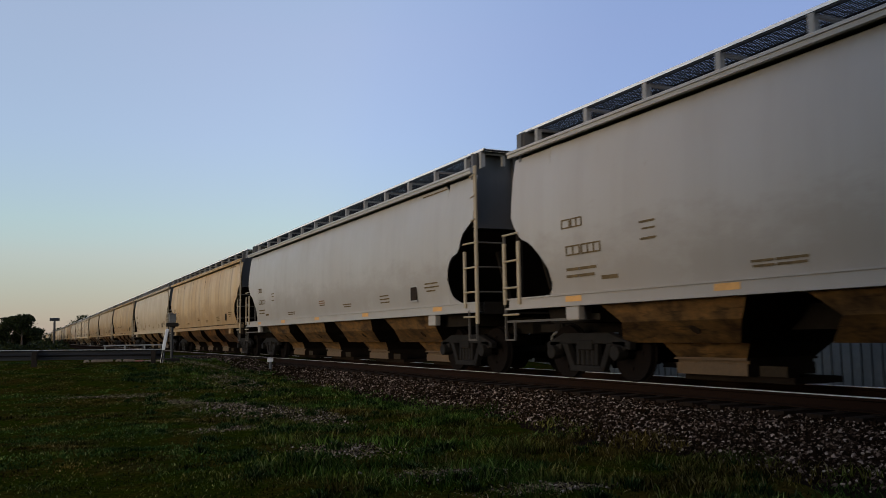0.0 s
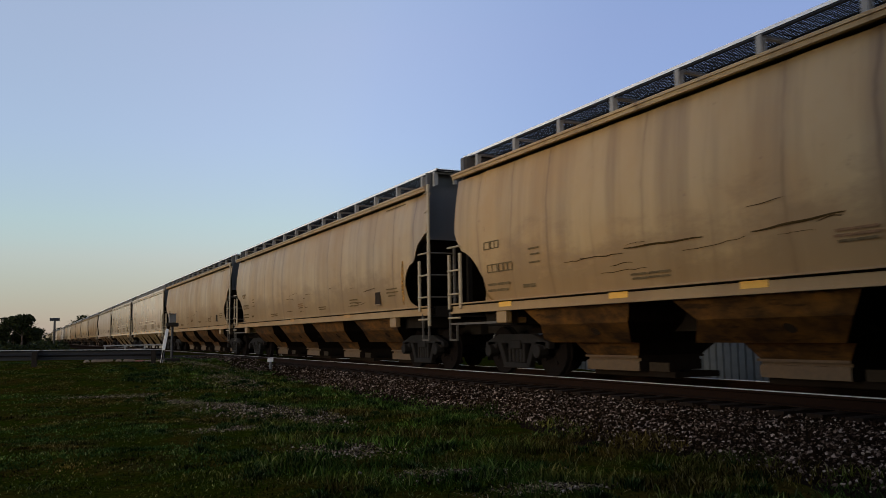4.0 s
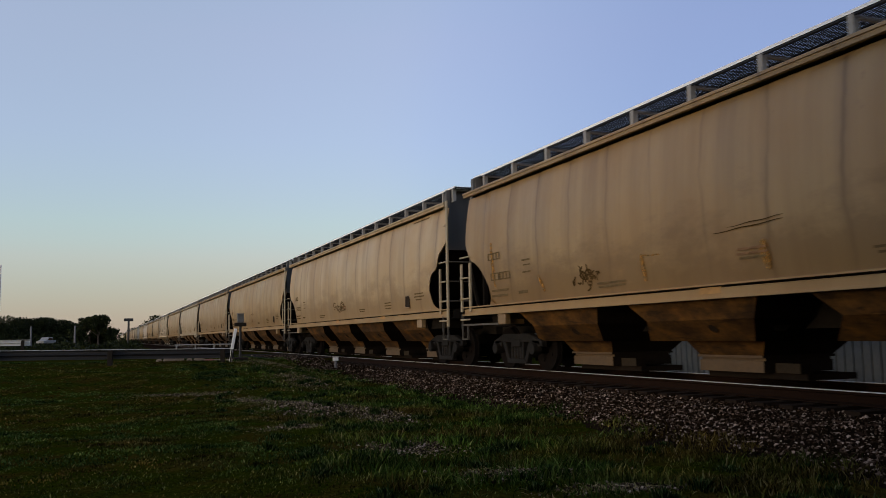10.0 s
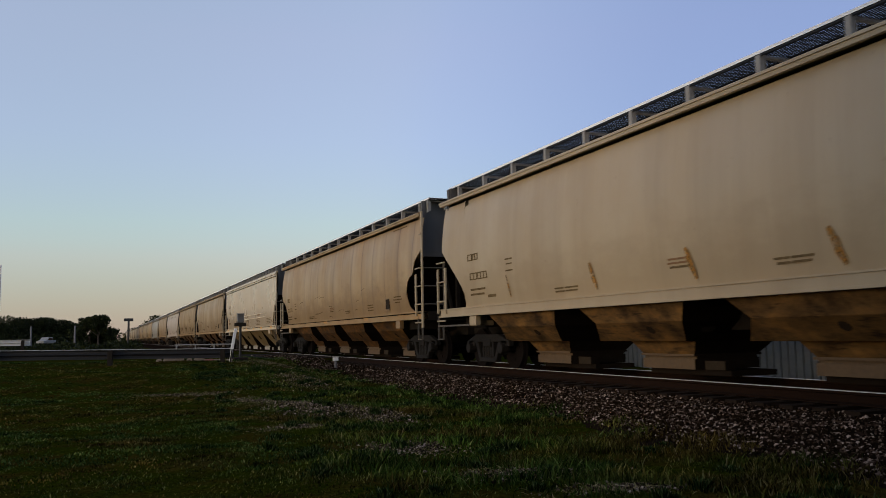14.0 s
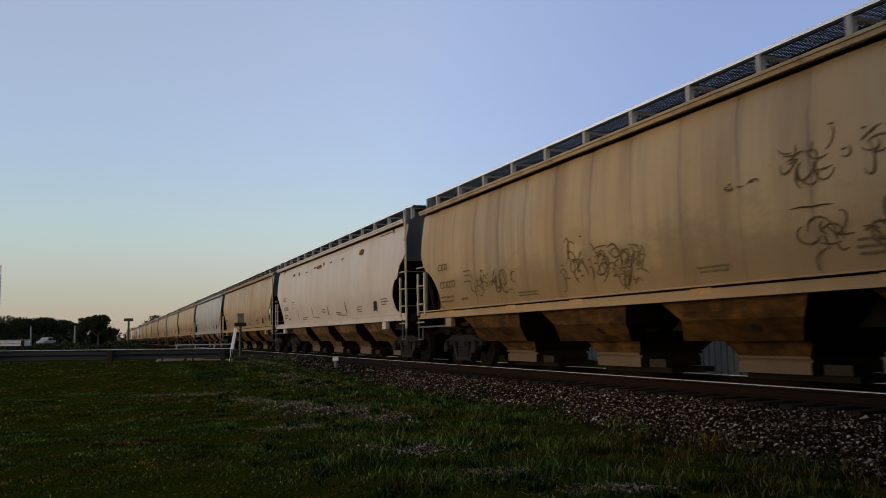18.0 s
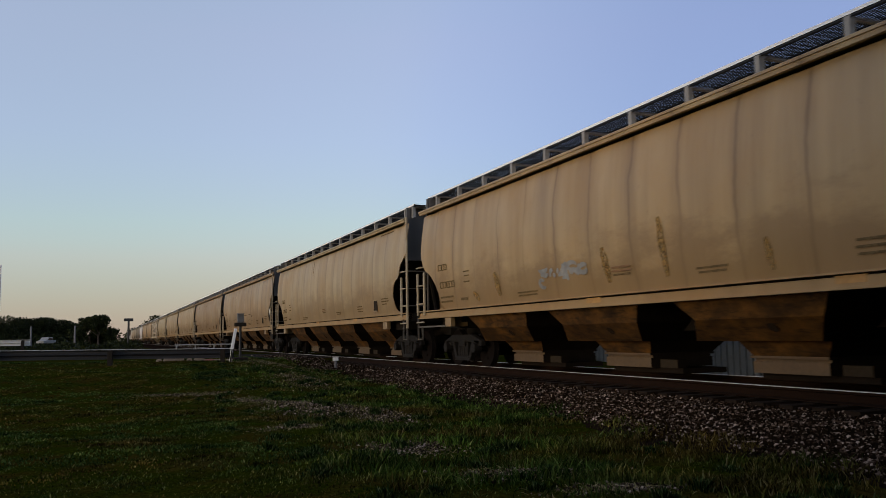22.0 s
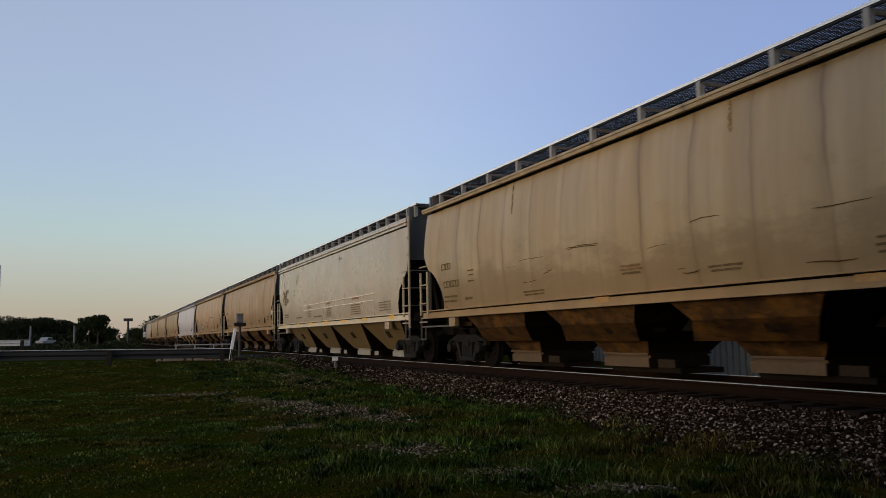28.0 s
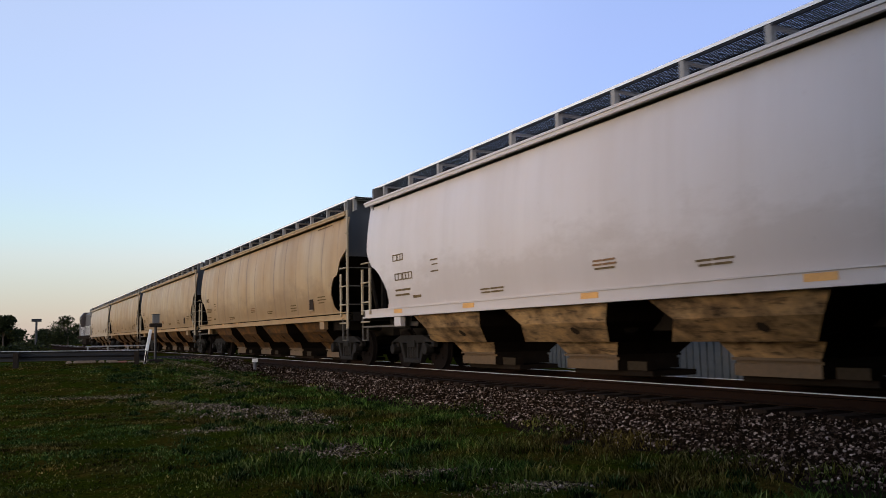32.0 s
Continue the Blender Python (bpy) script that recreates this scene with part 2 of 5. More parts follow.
M_ORANGE = plain("dull orange reflective tape", (0.56, 0.285, 0.075), 0.5, 0.0, 30, 0.2)
M_FADED = plain("dusty faded orange tape", (0.37, 0.195, 0.055), 0.6, 0.0, 12, 0.3)
M_INK = plain("faded black stencil paint", (0.125, 0.088, 0.045), 0.9, 0.0, 14, 0.5, spec=0.0)
M_INKRED = plain("faded red stencil paint", (0.205, 0.115, 0.058), 0.8, 0.0, 40, 0.3, spec=0.1)
M_HOSE = plain("pale dusty rubber hose", (0.16, 0.15, 0.13), 0.7, 0.0, 30, 0.2)
M_CARD = plain("dark placard board", (0.026, 0.018, 0.012), 0.8, 0.0, 30, spec=0.05)
M_STAIN = ragged(plain("orange brown stain", (0.33, 0.165, 0.042), 0.8, 0.0, 14, 0.3, spec=0.1), 16, 0.36, 0.58)
M_RUST = plain("dark rust patch", (0.125, 0.072, 0.038), 0.9, 0.0, 10, 0.6, spec=0.0)
M_SCRAWL = plain("faded dark spray paint", (0.105, 0.072, 0.036), 0.8, 0.0, 9, 0.7, spec=0.0)
M_PALE = plain("pale worn primer", (0.50, 0.37, 0.20), 0.7, 0.0, 9, 0.3)
M_SCRAWLBLUE = plain("faded blue spray paint", (0.21, 0.205, 0.185), 0.6, 0.0, 9, 0.4)
M_SCRAWLWHITE = plain("white spray paint", (0.62, 0.58, 0.54), 0.55, 0.0, 9, 0.2)
M_GATE = plain("dusty outlet gate steel", (0.090, 0.052, 0.020), 0.7, 0.0, 18, 0.35)
M_GATEDARK = plain("dark gear box steel", (0.030, 0.021, 0.012), 0.8, 0.0, 18, 0.35, spec=0.1)
M_GATEPALE = plain("pale grey outlet gate steel", (0.25, 0.22, 0.17), 0.7, 0.0, 18, 0.3)
M_RAIL = plain("rusty rail steel", (0.012, 0.005, 0.002), 0.9, 0.0, 30, spec=0.1)
M_RAILTOP = plain("polished rail head", (0.62, 0.60, 0.57), 0.42, 0.45, 40, 0.04, 0.04)
M_TIE = plain("weathered brown tie wood", (0.016, 0.010, 0.006), 0.9, 0.0, 25, 0.4, 0.6, spec=0.1)
M_STONE = per_piece("crushed ballast stone", [(0.0, (0.006, 0.004, 0.002)), (0.55, (0.018, 0.011, 0.006)), (0.78, (0.060, 0.038, 0.027)), (0.92, (0.20, 0.142, 0.108)), (1.0, (0.52, 0.41, 0.335))], 0.9, spec=0.0)
M_GRAVEL = per_piece("dull roadside gravel", [(0.0, (0.012, 0.009, 0.006)), (0.5, (0.040, 0.029, 0.020)), (0.8, (0.14, 0.105, 0.080)), (1.0, (0.46, 0.37, 0.31))], 0.95, spec=0.0)
M_BED = plain("ballast bed", (0.012, 0.008, 0.006), 0.95, 0.0, 26, 0.6, 1.0, spec=0.0)
def blade_material(name, lush):
    m, nt, p = shader(name)
    geo = nt.nodes.new("ShaderNodeNewGeometry")
    green = ramp(nt, geo.outputs["Random Per Island"], [(0.0, (0.006 * lush, 0.015 * lush, 0.003)), (0.5, (0.025 * lush, 0.050 * lush, 0.012)), (0.9, (0.058 * lush, 0.100 * lush, 0.026)), (1.0, (0.17, 0.19, 0.07))])
    dry = ramp(nt, geo.outputs["Random Per Island"], [(0.0, (0.016, 0.011, 0.002)), (0.5, (0.055, 0.041, 0.010)), (0.9, (0.100, 0.077, 0.021)), (1.0, (0.22, 0.17, 0.075))])
    v = mapped(nt)
    patch = noise_node(nt, mapped(nt, (0.55, 1.0, 1.0)), 0.42, 5, 0.65)
    drift = noise_node(nt, v, 1.5, 4, 0.6)
    tone = mix_color(nt, ramp(nt, patch, [(0.46, (0, 0, 0)), (0.58, (1, 1, 1))]), green, dry)
    nt.links.new(mix_color(nt, 1.0, tone, ramp(nt, drift, [(0.36, (0.25, 0.26, 0.28)), (0.53, (0.95, 0.95, 0.95)), (0.68, (1.8, 1.65, 1.35))]), "MULTIPLY"), p.inputs["Base Color"])
    p.inputs["Roughness"].default_value = 0.7
    p.inputs["Specular IOR Level"].default_value = 0.0
    return m


M_BLADE = blade_material("mown grass blades", 1.0)
M_VERGE = blade_material("lush verge grass blades", 1.3)
M_WEED = per_piece("dark weed leaves", [(0.0, (0.004, 0.010, 0.003)), (0.6, (0.018, 0.036, 0.010)), (0.92, (0.055, 0.090, 0.030)), (1.0, (0.17, 0.20, 0.09))], 0.8, spec=0.0)
M_STRAW = per_piece("flattened straw blades", [(0.0, (0.06, 0.047, 0.016)), (0.6, (0.19, 0.155, 0.066)), (1.0, (0.40, 0.34, 0.17))], 0.9, spec=0.0)
M_GROUND = ground_material()
M_LEAF = per_piece("tree leaves", [(0.0, (0.007, 0.011, 0.003)), (0.6, (0.017, 0.024, 0.006)), (1.0, (0.035, 0.042, 0.012))], 0.8, 2.0, spec=0.1)
M_BARK = plain("dark tree bark", (0.055, 0.042, 0.032), 0.95, 0.0, 10, 0.4, 0.8)
M_ASPHALT = plain("asphalt road", (0.030, 0.028, 0.026), 0.95, 0.0, 40, 0.3, 0.4, spec=0.0)
M_BEAM = plain("weathered guardrail steel", (0.013, 0.013, 0.014), 0.7, 0.1, 18, 0.25)
M_PALEPIPE = plain("pale weathered pipe", (0.20, 0.20, 0.19), 0.6, 0.0, 18, 0.2)
M_POSTWOOD = plain("weathered guardrail post wood", (0.020, 0.016, 0.012), 0.9, 0.0, 20, spec=0.1)
M_PALEGLINT = plain("pale guardrail steel and edge highlight", (0.50, 0.50, 0.48), 0.5, 0.3, 18, 0.15)
M_SCREEN = plain("dark matte of the light screens", (0.040, 0.036, 0.032), 0.9, 0.0, 8, 0.3)
M_WHITE = plain("white painted steel", (0.72, 0.71, 0.68), 0.5, 0.0, 15, 0.08)
M_CASE = plain("dull grey case paint", (0.105, 0.100, 0.090), 0.6, 0.0, 13, 0.3)
M_BLACK = plain("black painted steel", (0.022, 0.022, 0.023), 0.5, 0.2, 13)
M_GREYPOLE = plain("grey pole steel", (0.12, 0.12, 0.125), 0.6, 0.5, 13)
M_CORRUGATED = plain("blue grey corrugated steel", (0.14, 0.15, 0.14), 0.6, 0.0, 6, 0.25)
M_CONCRETE = plain("dusty concrete", (0.20, 0.145, 0.095), 0.9, 0.0, 14, 0.3, 0.5)
M_BRICKRED = plain("reddish brown painted board", (0.20, 0.075, 0.045), 0.8, 0.0, 14)
M_GLASS = plain("dark vehicle glass", (0.02, 0.022, 0.025), 0.1, 0.0, 10, 0.1, 0.0)
M_LOCO = plain("dark locomotive paint", (0.050, 0.038, 0.032), 0.5, 0.1, 4, 0.3)


# ---------------------------------------------------------------- mesh tools
class Build:
    """Collects vertices, faces and material slots of one mesh."""

    def __init__(self):
        self.v, self.f, self.m = [], [], []

    def add(self, verts, faces, slot=0):
        n = len(self.v)
        self.v += [tuple(p) for p in verts]
        self.f += [tuple(i + n for i in f) for f in faces]
        self.m += [slot] * len(faces)
        return self

    def box(self, x0, x1, y0, y1, z0, z1, slot=0, turn=None):
        p = [Vector((x, y, z)) for z in (z0, z1) for y in (y0, y1) for x in (x0, x1)]
        if turn:
            p = [turn @ q for q in p]
        return self.add(p, [(0, 2, 3, 1), (4, 5, 7, 6), (0, 1, 5, 4), (2, 6, 7, 3), (0, 4, 6, 2), (1, 3, 7, 5)], slot)

    def bar(self, a, b, w, h, slot=0, up=(0, 0, 1)):
        """A square bar from a to b."""
        a, b = Vector(a), Vector(b)
        d = (b - a).normalized()
        s = d.cross(Vector(up))
        s = s.normalized() if s.length > 1e-4 else Vector((1, 0, 0))
        u = s.cross(d)
        p = [q + s * i * w / 2 + u * j * h / 2 for q in (a, b) for j in (-1, 1) for i in (-1, 1)]
        return self.add(p, [(0, 1, 3, 2), (4, 6, 7, 5), (0, 4, 5, 1), (2, 3, 7, 6), (0, 2, 6, 4), (1, 5, 7, 3)], slot)

    def tube(self, a, b, r0, r1=None, n=10, slot=0, caps=True):
        a, b = Vector(a), Vector(b)
        r1 = r0 if r1 is None else r1
        d = (b - a).normalized()
        s = d.orthogonal().normalized()
        u = d.cross(s)
        p = [q + (s * math.cos(k * math.tau / n) + u * math.sin(k * math.tau / n)) * r for q, r in ((a, r0), (b, r1)) for k in range(n)]
        f = [(k, (k + 1) % n, n + (k + 1) % n, n + k) for k in range(n)]
        if caps:
            f += [tuple(range(n - 1, -1, -1)), tuple(range(n, 2 * n))]
        return self.add(p, f, slot)

    def prism(self, outline, axis, a, b, slot=0):
        """An outline of (u, v) pairs, extruded along axis 'x' (u=y, v=z) or 'y' (u=x, v=z)."""
        n = len(outline)
        if axis == "x":
            p = [(w, u, v) for w in (a, b) for u, v in outline]
        else:
            p = [(u, w, v) for w in (a, b) for u, v in outline]
        f = [(k, (k + 1) % n, n + (k + 1) % n, n + k) for k in range(n)]
        f += [tuple(range(n - 1, -1, -1)), tuple(range(n, 2 * n))]
        return self.add(p, f, slot)

    def lathe(self, profile, axis_x=True, n=24, slot=0):
        """A closed profile of (radius, x), turned round the x axis."""
        k = len(profile)
        p = [(x, r * math.cos(i * math.tau / n), r * math.sin(i * math.tau / n)) for i in range(n) for r, x in profile]
        f = [(i * k + j, i * k + (j + 1) % k, ((i + 1) % n) * k + (j + 1) % k, ((i + 1) % n) * k + j) for i in range(n) for j in range(k)]
        return self.add(p, f, slot)

    def mesh(self, name, *materials, bevel=0.0, smooth=False):
        me = bpy.data.meshes.new(name)
        me.from_pydata(self.v, [], self.f)
        for m in materials:
            me.materials.append(m)
        me.polygons.foreach_set("material_index", self.m)
        bm = bmesh.new()
        bm.from_mesh(me)
        bmesh.ops.recalc_face_normals(bm, faces=bm.faces)
        if bevel:
            edges = [e for e in bm.edges if e.is_manifold and e.calc_face_angle(0) > 0.6]
            bmesh.ops.bevel(bm, geom=edges, offset=bevel, segments=1, affect="EDGES", clamp_overlap=True)
        bm.to_mesh(me)
        bm.free()
        if smooth:
            me.polygons.foreach_set("use_smooth", [True] * len(me.polygons))
            me.set_sharp_from_angle(angle=radians(40))
        me.update()
        return me


def part(name, data, parent, at=None, label=""):
    """Links a mesh as one part under a thing or a part."""
    ob = new(name, data)
    ob.parent = parent
    if at is not None:
        ob.matrix_basis = at
    if label:
        ob["label"] = label
    return ob


def thing(name, at, label, category, group="", kind="", data=None):
    ob = new(name, data)
    ob.matrix_basis = at
    return tagged(ob, label, category, group, kind)

# ---------------------------------------------------------------- hopper cars
TRACK_X = 9.37
RAIL_Z = 0.506
HALF_W = 1.62          # half width over the side sills
WHEEL_R = 0.457
SILL_0, SILL_1 = 1.233, 1.412
EAVE = 4.073
CURVE = 0.165         # how far the curved side draws in towards the sill and the eave


def side_wall_mesh(name, half, near, far, material, ripple, curve):
    """The near side sheet with its end openings. near, far: the openings' upper and lower edges, each (distance from the coupling, height)."""
    bm = bmesh.new()
    n = 44

    def stations(upper, lower):
        reach = max(upper[-1][0], lower[0][0])
        e0 = upper[0][0]
        return reach, sorted({e for e, z in upper} | {e for e, z in lower if e < reach} | {reach} | {e0 + (reach - e0) * i / 6 for i in range(7)})

    reach_n, ends_n = stations(*near)
    reach_f, ends_f = stations(*far)
    y_n, y_f = -(half - reach_n), half - reach_f
    cols = [-(half - e) for e in ends_n] + [y_n + (y_f - y_n) * i / n for i in range(1, n)] + [half - e for e in reversed(ends_f)]

    def edge(table, e):
        for (a, za), (b, zb) in zip(table, table[1:]):
            if min(a, b) - 1e-6 <= e <= max(a, b) + 1e-6 and abs(a - b) > 1e-6:
                return za + (zb - za) * (e - a) / (b - a)
        return table[-1][1]

    def place(y, z):
        u = (z - 2.6) / 1.5
        x = -(HALF_W - 0.015 - curve * u * u) - ripple * abs(math.sin(math.pi * y / 1.24))
        return bm.verts.new((x, y, z))

    def strip(y0, y1, za, zb, rows):
        out = []
        for y, (lo, hi) in ((y0, za), (y1, zb)):
            out.append([place(y, lo + (hi - lo) * j / rows) for j in range(rows + 1)])
        for j in range(rows):
            bm.faces.new((out[0][j], out[1][j], out[1][j + 1], out[0][j + 1]))

    top = EAVE - (0.255 if curve < 0.1 else 0.138)     # the sheet ends below the chord, leaving a shadow joint
    for y0, y1 in zip(cols, cols[1:]):
        (upper, lower), reach = (near, reach_n) if y0 + y1 < 0 else (far, reach_f)
        e_0, e_1 = half - abs(y0), half - abs(y1)
        if max(e_0, e_1) <= reach + 1e-6:
            strip(y0, y1, (edge(upper, e_0), top), (edge(upper, e_1), top), 6)
            ll = min(e for e, z in lower)
            if min(e_0, e_1) >= ll - 1e-6:
                strip(y0, y1, (SILL_1 - 0.02, edge(lower, e_0)), (SILL_1 - 0.02, edge(lower, e_1)), 2)
        else:
            strip(y0, y1, (SILL_1 - 0.02, top), (SILL_1 - 0.02, top), 10)
    bmesh.ops.remove_doubles(bm, verts=bm.verts, dist=1e-4)
    bmesh.ops.recalc_face_normals(bm, faces=bm.faces)
    bmesh.ops.solidify(bm, geom=list(bm.faces), thickness=0.016)
    me = bpy.data.meshes.new(name)
    bm.to_mesh(me)
    bm.free()
    me.materials.append(material)
    me.polygons.foreach_set("use_smooth", [True] * len(me.polygons))
    me.set_sharp_from_angle(angle=radians(35))
    return me


def half_turn(y=0.0):
    return pose(0, y, 0, 0, 0, 180)


def wheelset_mesh():
    b = Build()
    for s in (-1, 1):
        x0, x1 = s * 0.70, s * 0.82
        b.lathe([(0.10, x0), (0.10, x1), (0.40, x1 - s * 0.02), (WHEEL_R, x1), (WHEEL_R + 0.004, x0 + s * 0.03), (WHEEL_R + 0.026, x0 + s * 0.03), (WHEEL_R + 0.026, x0), (0.38, x0 + s * 0.02)], n=28)
        b.tube((s * 0.8, 0, 0), (s * 1.12, 0, 0), 0.085, n=10)
    b.tube((-0.7, 0, 0), (0.7, 0, 0), 0.085, n=10)
    for k in range(4):   # lifting holes, so that the turning shows
        a = k * math.pi / 2
        b.box(-0.835, -0.822, 0.25 * math.cos(a) - 0.03, 0.25 * math.cos(a) + 0.03, 0.25 * math.sin(a) - 0.03, 0.25 * math.sin(a) + 0.03)
    return b.mesh("wheelset", M_WHEEL, smooth=True)


def side_frame_mesh():
    """A cast truck side frame with its window, spring nest, journal pedestals and bearing caps."""
    b = Build()
    out = [(-1.16, 0.62), (-0.62, 0.78), (0.62, 0.78), (1.16, 0.62), (1.16, 0.50), (0.95, 0.56), (0.66, 0.60), (-0.66, 0.60), (-0.95, 0.56), (-1.16, 0.50)]
    b.prism(out, "x", -1.08, -0.95)
    b.prism([(-0.72, 0.64), (-0.58, 0.66), (-0.34, 0.20), (-0.46, 0.16)], "x", -1.07, -0.95)
    b.prism([(0.72, 0.64), (0.58, 0.66), (0.34, 0.20), (0.46, 0.16)], "x", -1.07, -0.95)
    b.prism([(-0.48, 0.14), (0.48, 0.14), (0.40, 0.24), (-0.40, 0.24)], "x", -1.08, -0.93)
    for s in (-1, 1):
        b.prism([(s * 0.22, 0.24), (s * 0.30, 0.24), (s * 0.30, 0.62), (s * 0.22, 0.62)], "x", -1.06, -0.96)
        b.tube((-1.18, s * 0.89, WHEEL_R), (-0.98, s * 0.89, WHEEL_R), 0.12, n=14)
        b.box(-1.08, -0.94, s * 0.89 - 0.17, s * 0.89 + 0.17, 0.50, 0.64)
    for k in (-0.14, 0.0, 0.14):
        b.tube((-1.01, k, 0.24), (-1.01, k, 0.52), 0.055, n=8)
    b.box(-1.10, -0.92, -0.21, 0.21, 0.50, 0.66)
    return b.mesh("side_frame", M_TRUCK, bevel=0.012)


def bolster_mesh():
    b = Build()
    b.prism([(-1.0, 0.52), (1.0, 0.52), (1.0, 0.66), (0.4, 0.76), (-0.4, 0.76), (-1.0, 0.66)], "y", -0.2, 0.2)
    b.tube((0, 0, 0.72), (0, 0, 0.92), 0.2, n=14)
    b.box(-0.7, 0.7, -0.55, -0.48, 0.36, 0.5)
    b.box(-0.7, 0.7, 0.48, 0.55, 0.36, 0.5)
    return b.mesh("bolster", M_DARK, bevel=0.01)


def brake_beam_mesh():
    """A beam across the truck with a brake shoe at each wheel."""
    b = Build()
    b.box(-0.86, 0.86, -0.03, 0.03, 0.26, 0.40)
    for px in (-0.76, 0.76):
        b.prism([(0.03, 0.20), (0.09, 0.30), (0.09, 0.62), (0.0, 0.62), (-0.03, 0.30)], "x", px - 0.05, px + 0.05)
    return b.mesh("brake_beam", M_DARK)


def coupler_mesh():
    b = Build()
    b.box(-0.09, 0.09, -0.75, 0.0, 0.80, 0.96)
    b.box(-0.15, 0.15, -0.10, 0.0, 0.76, 1.0)
    b.box(-0.17, -0.06, -0.04, 0.08, 0.74, 1.02)
    b.box(0.03, 0.16, -0.06, 0.03, 0.74, 1.02)
    return b.mesh("coupler", M_DARK, bevel=0.01)


def hose_mesh():
    b = Build()
    line = [(-0.42, -0.30, 0.80), (-0.42, -0.16, 0.74), (-0.38, -0.05, 0.60), (-0.34, 0.0, 0.42)]
    for p, q in zip(line, line[1:]):
        b.tube(p, q, 0.024, n=7)
    return b.mesh("air_hose", M_HOSE, smooth=True)


MESH_HOSE = hose_mesh()
MESH_WHEELSET, MESH_FRAME = wheelset_mesh(), side_frame_mesh()
MESH_BOLSTER, MESH_COUPLER, MESH_BEAM = bolster_mesh(), coupler_mesh(), brake_beam_mesh()
AXLE = 0.89


def truck(car, y):
    t = new("truck")
    t.parent = car
    t.matrix_basis = pose(0, y, 0)
    part("bolster", MESH_BOLSTER, t)
    part("brake_beam", MESH_BEAM, t, pose(0, 0.34, 0))
    part("brake_beam", MESH_BEAM, t, half_turn() @ pose(0, 0.34, 0))
    part("side_frame", MESH_FRAME, t)
    part("side_frame", MESH_FRAME, t, half_turn())
    for s in (1, -1):
        w = part("wheelset", MESH_WHEELSET, t, pose(0, s * AXLE, WHEEL_R))
        w["axle"] = s
    return t


def hopper_mesh(name, levels, material):
    """One bay: sloping end and side sheets. levels: (height, near end, far end, half width) from the sill down."""
    b = Build()
    p = []
    for z, y0, y1, x in levels:
        p += [(-x, y0, z), (x, y0, z), (x, y1, z), (-x, y1, z)]
    n = len(p)
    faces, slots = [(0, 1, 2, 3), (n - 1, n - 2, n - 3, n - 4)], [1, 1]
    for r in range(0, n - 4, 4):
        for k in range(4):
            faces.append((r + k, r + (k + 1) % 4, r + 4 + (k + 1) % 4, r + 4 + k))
            # end, top and bottom sheets get their shade from the near-black slot
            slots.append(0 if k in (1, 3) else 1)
    b.v += p
    b.f += faces
    b.m += slots
    return b.mesh(name, material, M_SHADED)


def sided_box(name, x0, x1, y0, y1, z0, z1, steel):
    """A box with dusty steel sides; ends, top and bottom carry shade in near black."""
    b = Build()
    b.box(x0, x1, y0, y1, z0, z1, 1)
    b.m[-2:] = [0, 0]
    return b.mesh(name, steel, M_SHADED)


def gate_meshes(y0, y1, x, z, steel):
    """Sliding outlet gate: flange under the chute, gate box below it, dark filler under that and the shaft box beside
    it.
    """
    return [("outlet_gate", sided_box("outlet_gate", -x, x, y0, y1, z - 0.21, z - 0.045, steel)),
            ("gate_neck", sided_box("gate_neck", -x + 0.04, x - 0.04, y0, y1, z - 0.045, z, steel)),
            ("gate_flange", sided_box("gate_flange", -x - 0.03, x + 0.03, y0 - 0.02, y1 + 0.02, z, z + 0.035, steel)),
            # added dark block that fills the black strip under the gate
            ("gate_frame", Build().box(-x + 0.20, x - 0.20, y0 - 0.60, y1 + 0.05, z - 0.30, z - 0.214).mesh("gate_frame", M_SHADED)),
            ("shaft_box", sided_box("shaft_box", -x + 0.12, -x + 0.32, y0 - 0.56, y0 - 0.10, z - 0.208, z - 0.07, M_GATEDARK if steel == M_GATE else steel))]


LADDER_X = -HALF_W - 0.03


def stile_mesh(z0, z1, wide):
    b = Build()
    b.box(-0.012, 0.03, -wide / 2, wide / 2, z0, z1)
    return b.mesh("stile", M_LADDER, bevel=0.004)


def rung_mesh(a, b_):
    b = Build()
    b.tube(a, b_, 0.019, n=6)
    return b.mesh("rung", M_LADDER)


# darker copy of the ladder iron: shade at steps and end rungs in the colour
M_STEPSHADE = plain("step iron darkened for shade", (0.075, 0.062, 0.045), 0.7, 0.0, 14, 0.3)
M_LADDER = car_paint("ladder paint in worn tan", (0.36, 0.285, 0.175), 0.4, 0.4, 0.3, 0.5)
STILES = {True: stile_mesh(0.98, EAVE, 0.09), False: stile_mesh(0.98, 2.72, 0.09), 0: stile_mesh(1.30, 2.42, 0.08)}
RUNG_LOW, RUNG_HIGH = rung_mesh((0, -0.27, 0), (0, 0.25, 0)), rung_mesh((0, -0.27, 0), (0.07, 0.03, 0))
RUNG_END = Build().tube((0, 0, 0), (0.60, 0, 0), 0.017, n=6).mesh("rung", M_STEPSHADE)
STILE_END = Build().box(-0.012, 0.03, -0.03, 0.03, 1.30, 2.72).mesh("stile", M_STEPSHADE)
MESH_FOOTBAR = Build().box(-0.015, 0.015, -1.90, 0.0, -0.02, 0.02).mesh("foot_bar", M_STEPSHADE)
_b = Build()
_b.box(-0.01, 0.03, -0.17, 0.17, 0.66, 0.69)
_b.box(-0.01, 0.03, -0.17, -0.14, 0.66, 1.0)
_b.box(-0.01, 0.03, 0.14, 0.17, 0.66, 1.25)
MESH_STEP = _b.mesh("stirrup_step", M_STEPSHADE)


